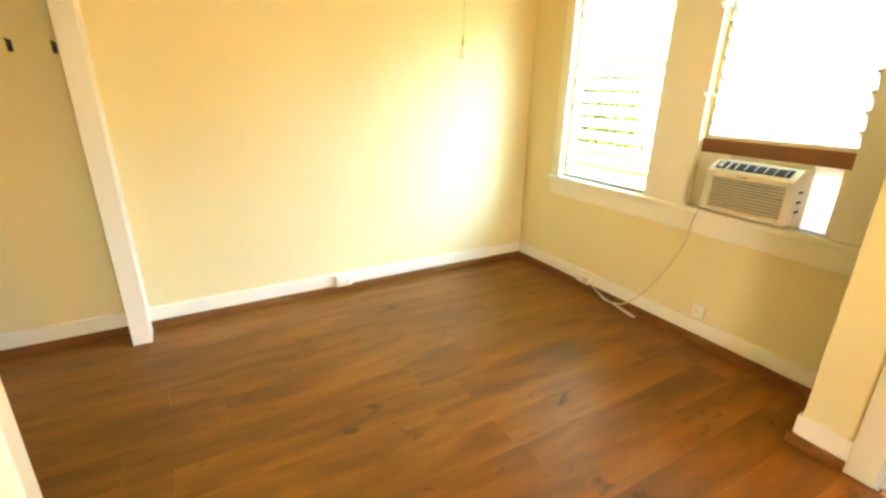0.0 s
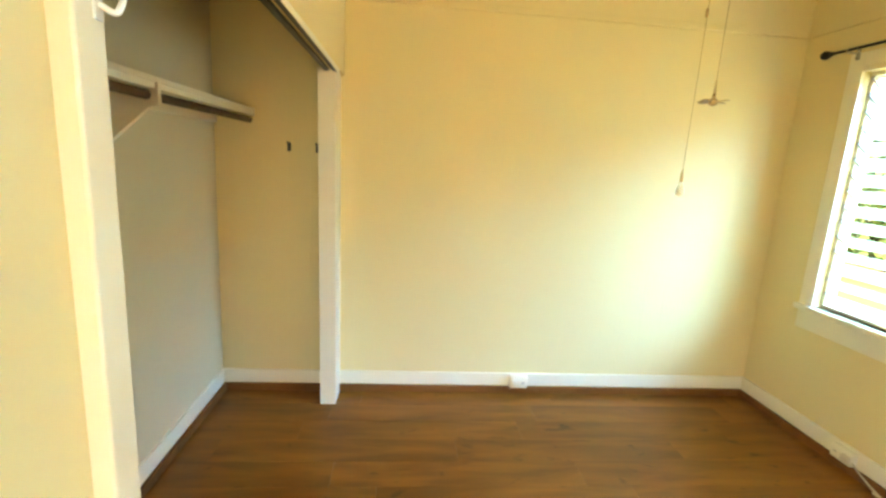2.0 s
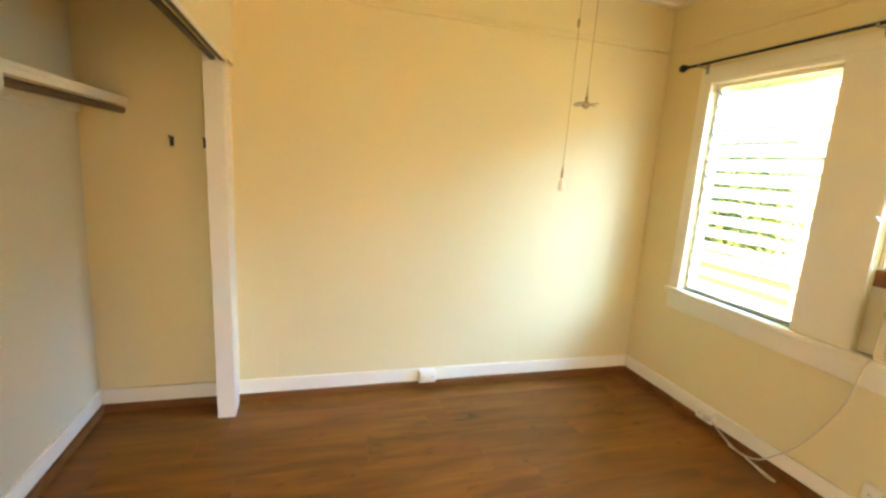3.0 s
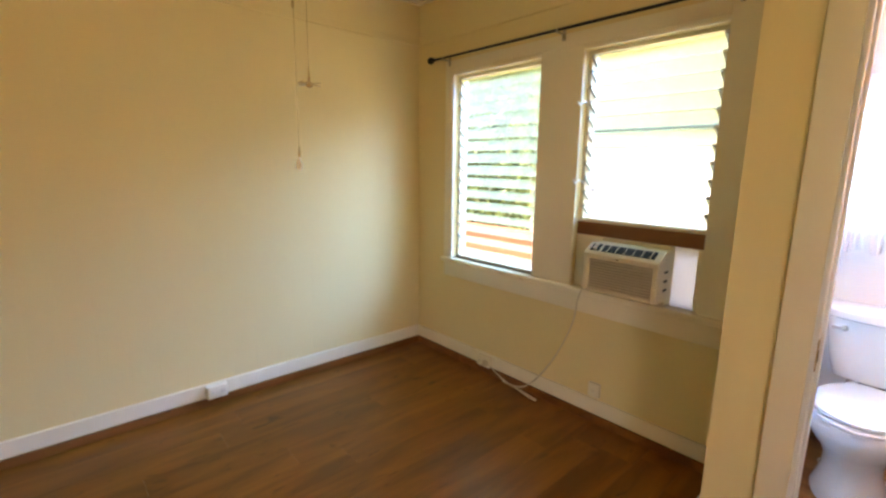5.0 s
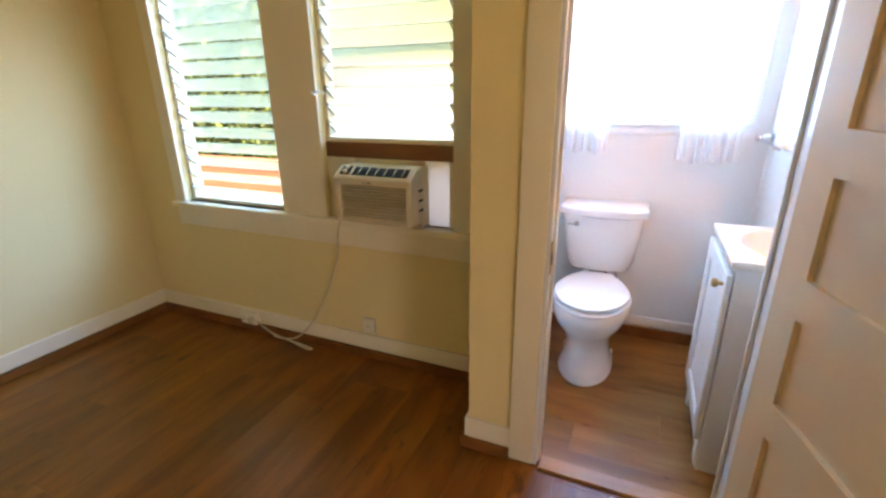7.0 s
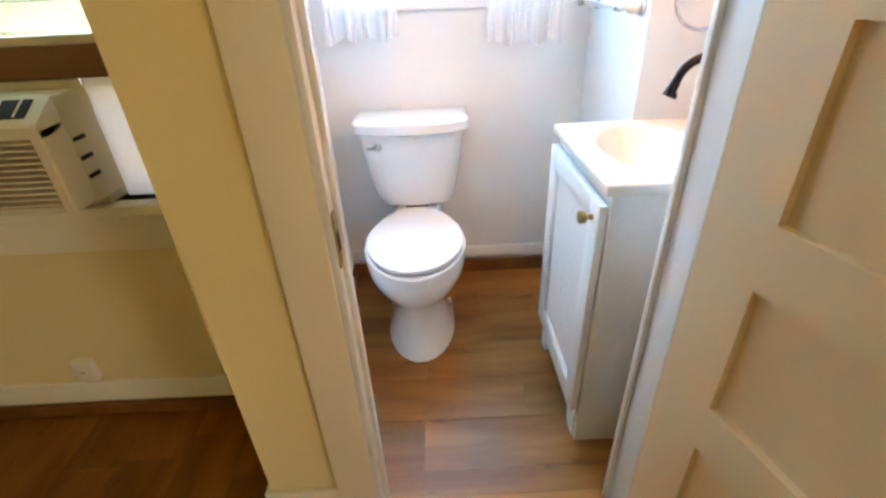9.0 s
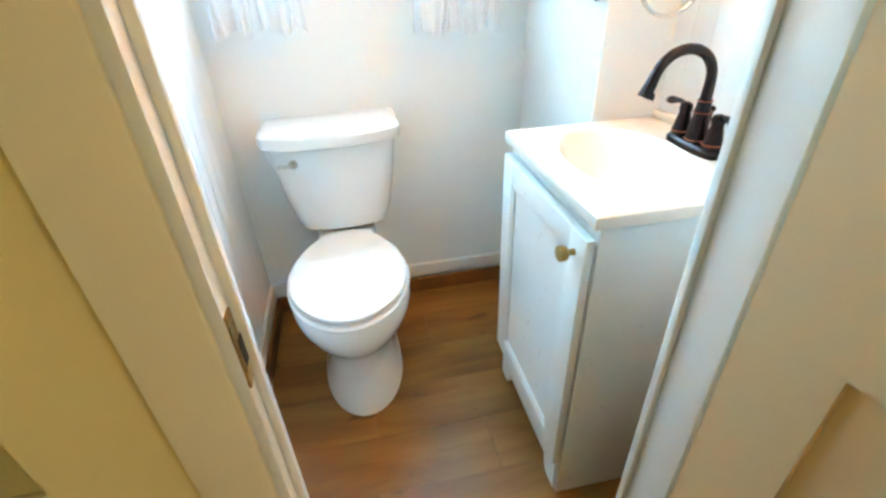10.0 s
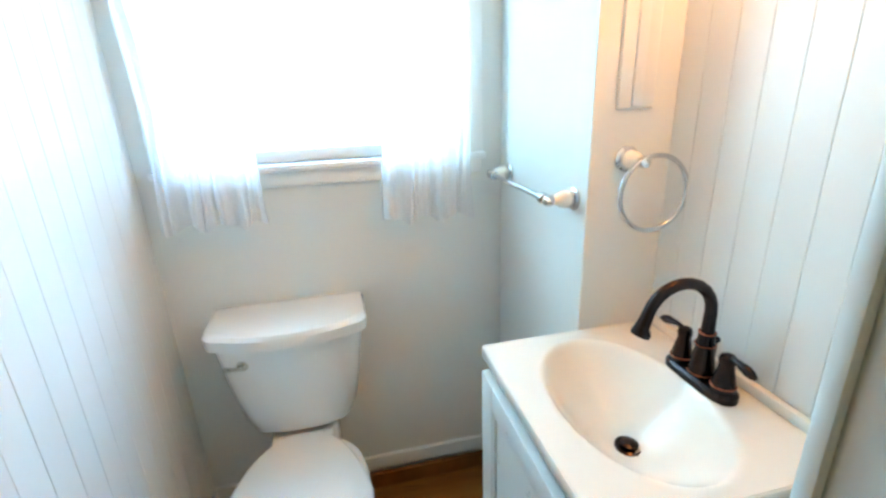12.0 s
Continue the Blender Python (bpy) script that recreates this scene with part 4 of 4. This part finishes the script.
part("aerator", lathe([(0.0165, 0), (0.0175, 0.006), (0.014, 0.014)], Matrix.Translation((0, 0.1445, 0.122)) @ Matrix.Rotation(radians(22), 4, "X"), 18), BRONZE, sp)
for z, r in ((0.080, 0.0188), (0.104, 0.0155), (0.022, 0.0248)):
    part("copper_ring", lathe([(r, 0), (r + 0.0006, 0.0012), (r, 0.0024)], Matrix.Translation((0, 0, z)), 24), COPPER, fc, "copper accent ring")
for s in (-1, 1):
    h = part("handle", lathe([(0.021, 0.016), (0.0215, 0.022), (0.017, 0.045), (0.0125, 0.066), (0.0135, 0.072), (0.0145, 0.078), (0.012, 0.086), (0.004, 0.09)], Matrix.Translation((s * 0.052, 0, 0)), 20), BRONZE, fc)
    part("lever", tube(curve_points([(s * 0.052, 0.0, 0.080), (s * 0.066, 0.003, 0.087), (s * 0.086, 0.005, 0.086), (s * 0.114, 0.006, 0.080)], 5), [0.006, 0.0055, 0.005, 0.005, 0.005, 0.005, 0.0052, 0.0055, 0.006, 0.0065, 0.0075, 0.0085, 0.009, 0.0088, 0.007, 0.004], 10), BRONZE, h)
    part("copper_ring", lathe([(0.0217, 0.026), (0.0222, 0.0272), (0.0213, 0.0284)], Matrix.Translation((s * 0.052, 0, 0)), 20), COPPER, h, "copper accent ring")
part("lift_rod", lathe([(0.0025, 0.016), (0.0025, 0.078), (0.006, 0.082), (0.0065, 0.088), (0.002, 0.092)], Matrix.Translation((0, -0.024, 0)), 10), BRONZE, fc)

bar = thing("towel_bar", (0.505, -3.41, 1.155), "chrome towel bar with cream porcelain posts", "towel bar")
for s in (-1, 1):
    ps = part("post", lathe([(0.016, 0.012), (0.020, 0.018), (0.0195, 0.03), (0.013, 0.046), (0.010, 0.052)], Matrix.Translation((s * 0.195, 0, 0)) @ Matrix.Rotation(radians(-90), 4, "X"), 20), MARBLE, bar, "cream porcelain post")
    ps.matrix_basis = Matrix.Identity(4)
    part("flange", lathe([(0.026, 0), (0.026, 0.005), (0.021, 0.008), (0.022, 0.012), (0.016, 0.014)], Matrix.Translation((s * 0.195, 0, 0)) @ Matrix.Rotation(radians(-90), 4, "X"), 24), CHROME, ps, "chrome flange")
    part("end_ball", lathe([(0.002, 0.05), (0.011, 0.053), (0.0135, 0.062), (0.011, 0.071), (0.002, 0.075)], Matrix.Translation((s * 0.195, 0, 0)) @ Matrix.Rotation(radians(-90), 4, "X"), 18), CHROME, ps, "chrome end ball")
for s in (-1, 1):
    part("collar", lathe([(0.008, -0.012), (0.0125, -0.009), (0.0135, 0.0), (0.0125, 0.009), (0.008, 0.012)], Matrix.Translation((s * 0.166, 0.062, 0)) @ Matrix.Rotation(radians(90), 4, "Y"), 16), CHROME, bar)
part("rail", tube([(-0.19, 0.062, 0), (0.19, 0.062, 0)], 0.0075, 14), CHROME, bar)

ring = thing("towel_ring", (0.256, -3.495, 1.245), "chrome towel ring with a cream porcelain post", "towel ring")
rp = part("post", lathe([(0.016, 0.012), (0.020, 0.018), (0.018, 0.03), (0.0125, 0.045), (0.010, 0.052)], Matrix.Rotation(radians(-90), 4, "Y"), 20), MARBLE, ring, "cream porcelain post")
part("flange", lathe([(0.027, 0), (0.027, 0.005), (0.021, 0.008), (0.022, 0.012), (0.016, 0.014)], Matrix.Rotation(radians(-90), 4, "Y"), 24), CHROME, rp, "chrome flange")
part("end_ball", lathe([(0.002, 0.05), (0.010, 0.053), (0.0125, 0.061), (0.010, 0.069), (0.002, 0.073)], Matrix.Rotation(radians(-90), 4, "Y"), 18), CHROME, rp, "chrome end ball")
R = 0.078
hoop = [(-0.061, -0.03 + R * math.sin(a), -0.066 + R * math.cos(a)) for a in [radians(8 * k) for k in range(46)]]
part("hoop", tube(hoop, 0.0052, 10), CHROME, ring, "chrome hoop")

tp = thing("toilet_paper_holder", (-0.02, BN, 0.848), "chrome and porcelain arm holding a toilet roll", "paper holder")
side = Matrix.Rotation(radians(90), 4, "X")
post = part("post", lathe([(0.016, 0.012), (0.020, 0.018), (0.0195, 0.03), (0.013, 0.05), (0.010, 0.062)], side, 20), MARBLE, tp, "cream porcelain post")
part("flange", lathe([(0.027, 0), (0.027, 0.005), (0.021, 0.008), (0.022, 0.012), (0.016, 0.014)], side, 24), CHROME, post, "chrome flange")
part("end_ball", lathe([(0.004, 0.058), (0.011, 0.062), (0.0135, 0.071), (0.011, 0.080), (0.005, 0.084), (0.008, 0.090), (0.009, 0.096), (0.002, 0.102)], side, 18), CHROME, post, "chrome end ball")
part("roll_bar", tube([(0.0, -0.071, 0), (-0.15, -0.071, -0.006)], 0.008, 12), CHROME, tp)
part("bar_tip", lathe([(0.002, 0), (0.011, 0.004), (0.0135, 0.012), (0.010, 0.020), (0.002, 0.023)], Matrix.Translation((-0.135, -0.071, -0.006)) @ Matrix.Rotation(radians(-90), 4, "Y"), 18), CHROME, tp, "chrome bar tip")
roll = thing("toilet_paper_roll", (-0.09, BN - 0.071, 0.833), "white toilet paper roll on its holder", "toilet paper")
part("paper", rings(bmesh.new(), [[(x, r * math.cos(6.28318 * k / 36), r * math.sin(6.28318 * k / 36)) for k in range(36)] for x, r in ((-0.052, 0.021), (-0.052, 0.052), (-0.05, 0.055), (0.05, 0.055), (0.052, 0.052), (0.052, 0.021), (-0.052, 0.021))], cap=False), PAPER, roll)
part("core", rings(bmesh.new(), [[(x, r * math.cos(6.28318 * k / 24), r * math.sin(6.28318 * k / 24)) for k in range(24)] for x, r in ((-0.0525, 0.0185), (-0.0525, 0.0208), (0.0525, 0.0208), (0.0525, 0.0185), (-0.0525, 0.0185))], cap=False), BOARD_WOOD, roll, "brown cardboard core")
part("loose_sheet", boxed((-0.051, 0.051, 0.0545, 0.0552, -0.09, -0.002), bevel=0.0002, segs=1), PAPER, roll)

# White panel in place of a mirror; its bright reflection is put into the colour.
mir = thing("wall_mirror_panel", (0.256, -3.525, 1.345), "slim glossy white panel in place of a mirror, with a pale strip", "cabinet")
part("door", boxed((-0.009, 0.0, -0.017, 0.066, 0.0, 0.62), bevel=0.004, segs=3), WHITE_WALL, mir)
part("pale_strip", boxed((-0.014, -0.0085, 0.013, 0.036, 0.006, 0.62), bevel=0.002), WHITE_TRIM, mir)


def curtain(name, y0, y1, z0, z1, folds, seed, lean, label):
    """Gathered sheer panel: folds grow towards the hem, which is uneven."""
    rng = random.Random(seed)
    c = thing(name, (BX - 0.055, 0, z0), label, "curtain", "bathroom curtains")
    ph = [rng.uniform(0, 6.28) for _ in range(4)]
    nu, nv = 110, 44
    bm = bmesh.new()
    grid = []
    for j in range(nv + 1):
        v = j / nv
        row = []
        for i in range(nu + 1):
            u = i / nu
            w = (y1 - y0) * (0.88 + 0.12 * (1 - v) ** 1.5)
            amp = 0.006 + 0.010 * (1 - v)
            x = amp * math.sin(6.28318 * folds * u + ph[0] + 0.6 * math.sin(3 * v + ph[1])) + 0.006 * math.sin(6.28318 * folds * 2.3 * u + ph[2] + 2 * v)
            y = y0 + (y1 - y0) / 2 + (u - 0.5) * w + lean * v * v + 0.006 * math.sin(9 * v + 14 * u + ph[3])
            z = v * (z1 - z0) + (1 - v) ** 6 * 0.012 * math.sin(6.28318 * folds * u * 0.9 + ph[1])
            row.append(bm.verts.new((-abs(x) * 1.4 if x > 0 else x, y, z)))
        grid.append(row)
    for j in range(nv):
        for i in range(nu):
            bm.faces.new((grid[j][i], grid[j][i + 1], grid[j + 1][i + 1], grid[j + 1][i]))
    part("panel", bm, SHEER, c)
    return c


curtain("sheer_curtain", -2.70, -2.43, 1.06, 1.885, 3.3, 2, 0.03, "white sheer curtain gathered beside the window")
curtain("sheer_curtain", -3.30, -3.02, 1.03, 1.885, 3.0, 5, -0.01, "white sheer curtain gathered beside the window")
cr = thing("curtain_rod", (BX - 0.055, -2.87, 1.89), "white curtain rod over the bathroom window", "curtain rod")
part("pole", tube([(0, -0.46, 0), (0, 0.47, 0)], 0.007, 10), WHITE_TRIM, cr)
for y in (-0.44, 0.45):
    part("bracket", boxed((0, 0.055, y - 0.006, y + 0.006, -0.006, 0.006), bevel=0.001), WHITE_TRIM, cr)

sc = thing("vanity_light", (-0.02, BS, 1.98), "wall lamp with a warm white glass shade", "wall lamp")
part("backplate", lathe([(0.05, -0.001), (0.05, 0.008), (0.03, 0.02)], Matrix.Rotation(radians(-90), 4, "X"), 24), CHROME, sc)
part("arm", tube([(0, 0.015, 0), (0, 0.09, 0), (0, 0.10, -0.015)], 0.009, 10), CHROME, sc)
part("shade", lathe([(0.02, -0.01), (0.045, -0.03), (0.058, -0.08), (0.062, -0.12), (0.058, -0.121), (0.0, -0.122)], Matrix.Translation((0, 0.10, 0)), 24), BULB, sc, "glowing warm white glass shade")

# ---- planks and boards ----
def planks(parent, xs, ys, along, width, length, mat, seed, gap=0.0005):
    rng = random.Random(seed)
    lo, hi = (ys, xs) if along == 0 else (xs, ys)
    rows = math.ceil((lo[1] - lo[0]) / width)
    for r in range(rows):
        a0, a1 = lo[1] - (r + 1) * width, lo[1] - r * width
        a0 = max(a0, lo[0])
        p = hi[0] - rng.uniform(0.1, 0.9) * length
        while p < hi[1]:
            q = p + length
            c, d = max(p, hi[0]) + gap / 2, min(q, hi[1]) - gap / 2
            p = q
            if d - c < 0.02:
                continue
            u, v = (c, d), (a0 + gap / 2, a1 - gap / 2)
            (x0, x1), (y0, y1) = (u, v) if along == 0 else (v, u)
            cx, cy, t = (x0 + x1) / 2, (y0 + y1) / 2, rng.uniform(-0.0002, 0.0002)
            ob = part("plank", boxed((x0 - cx, x1 - cx, y0 - cy, y1 - cy, -0.012, 0.0), bevel=0.0004, segs=1), mat, parent, smooth=False)
            ob.location = (cx, cy, t)


fl = solid("floor", boxed((-3.48, -0.385, SOUTH, -2.345, -0.0132, -0.0122), (-3.48, 0.0, -2.345, 0.0, -0.0132, -0.0122)), JOINT_WOOD, "warm brown wood plank floor", "floor")
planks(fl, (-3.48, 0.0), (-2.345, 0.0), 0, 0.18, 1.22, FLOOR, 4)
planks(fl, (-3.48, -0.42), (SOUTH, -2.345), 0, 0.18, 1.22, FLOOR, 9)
fb = solid("floor_bathroom", boxed((-0.385, BX, BS, -2.358, -0.0132, -0.0122)), JOINT_WOOD, "brown wood plank bathroom floor", "floor")
planks(fb, (-0.419, BX), (BS, -2.358), 1, 0.18, 1.22, FLOOR_BATH_DAYLIT, 21)


def boards(parent, a, b, width, place, mat, z0=0.0, z1=None, thick=0.011, groove=0.0016, seed=1):
    """Upright boards from a to b along one wall; place(u0, u1) gives the box's x and y spans."""
    z1 = z1 or CEILING - 0.001
    n = max(1, round((b - a) / width))
    for i in range(n):
        u0, u1 = a + (b - a) * i / n, a + (b - a) * (i + 1) / n
        x0, x1, y0, y1 = place(u0 + groove / 8, u1 - groove / 8)
        part("board", boxed((x0, x1, y0, y1, z0, z1), bevel=groove, segs=1), mat, parent, smooth=False)


D = bpy.data.objects
boards(D["wall_north"], -3.48, 0.0, 0.135, lambda a, b: (a, b, 0.0, 0.012), CREAM, groove=0.0004)
boards(D["wall_west"], SOUTH, -2.20, 0.135, lambda a, b: (-2.797, -2.785, a, b), CREAM, groove=0.0004)
boards(D["wall_partition"], 0.749, BX, 0.066, lambda a, b: (a, b, -2.368, -2.358), WHITE_WALL, groove=0.0011)
boards(D["wall_partition"], -0.392, 0.749, 0.0671, lambda a, b: (a, b, -2.368, -2.358), WHITE_WALL, groove=0.0011)
boards(D["wall_bath_south"], -0.392, -0.3455, 0.066, lambda a, b: (a, b, BS - 0.01, BS), WHITE_WALL, groove=0.0011)
boards(D["wall_bath_south"], -0.3455, 0.256, 0.0668, lambda a, b: (a, b, BS - 0.01, BS), WHITE_WALL, groove=0.0011)
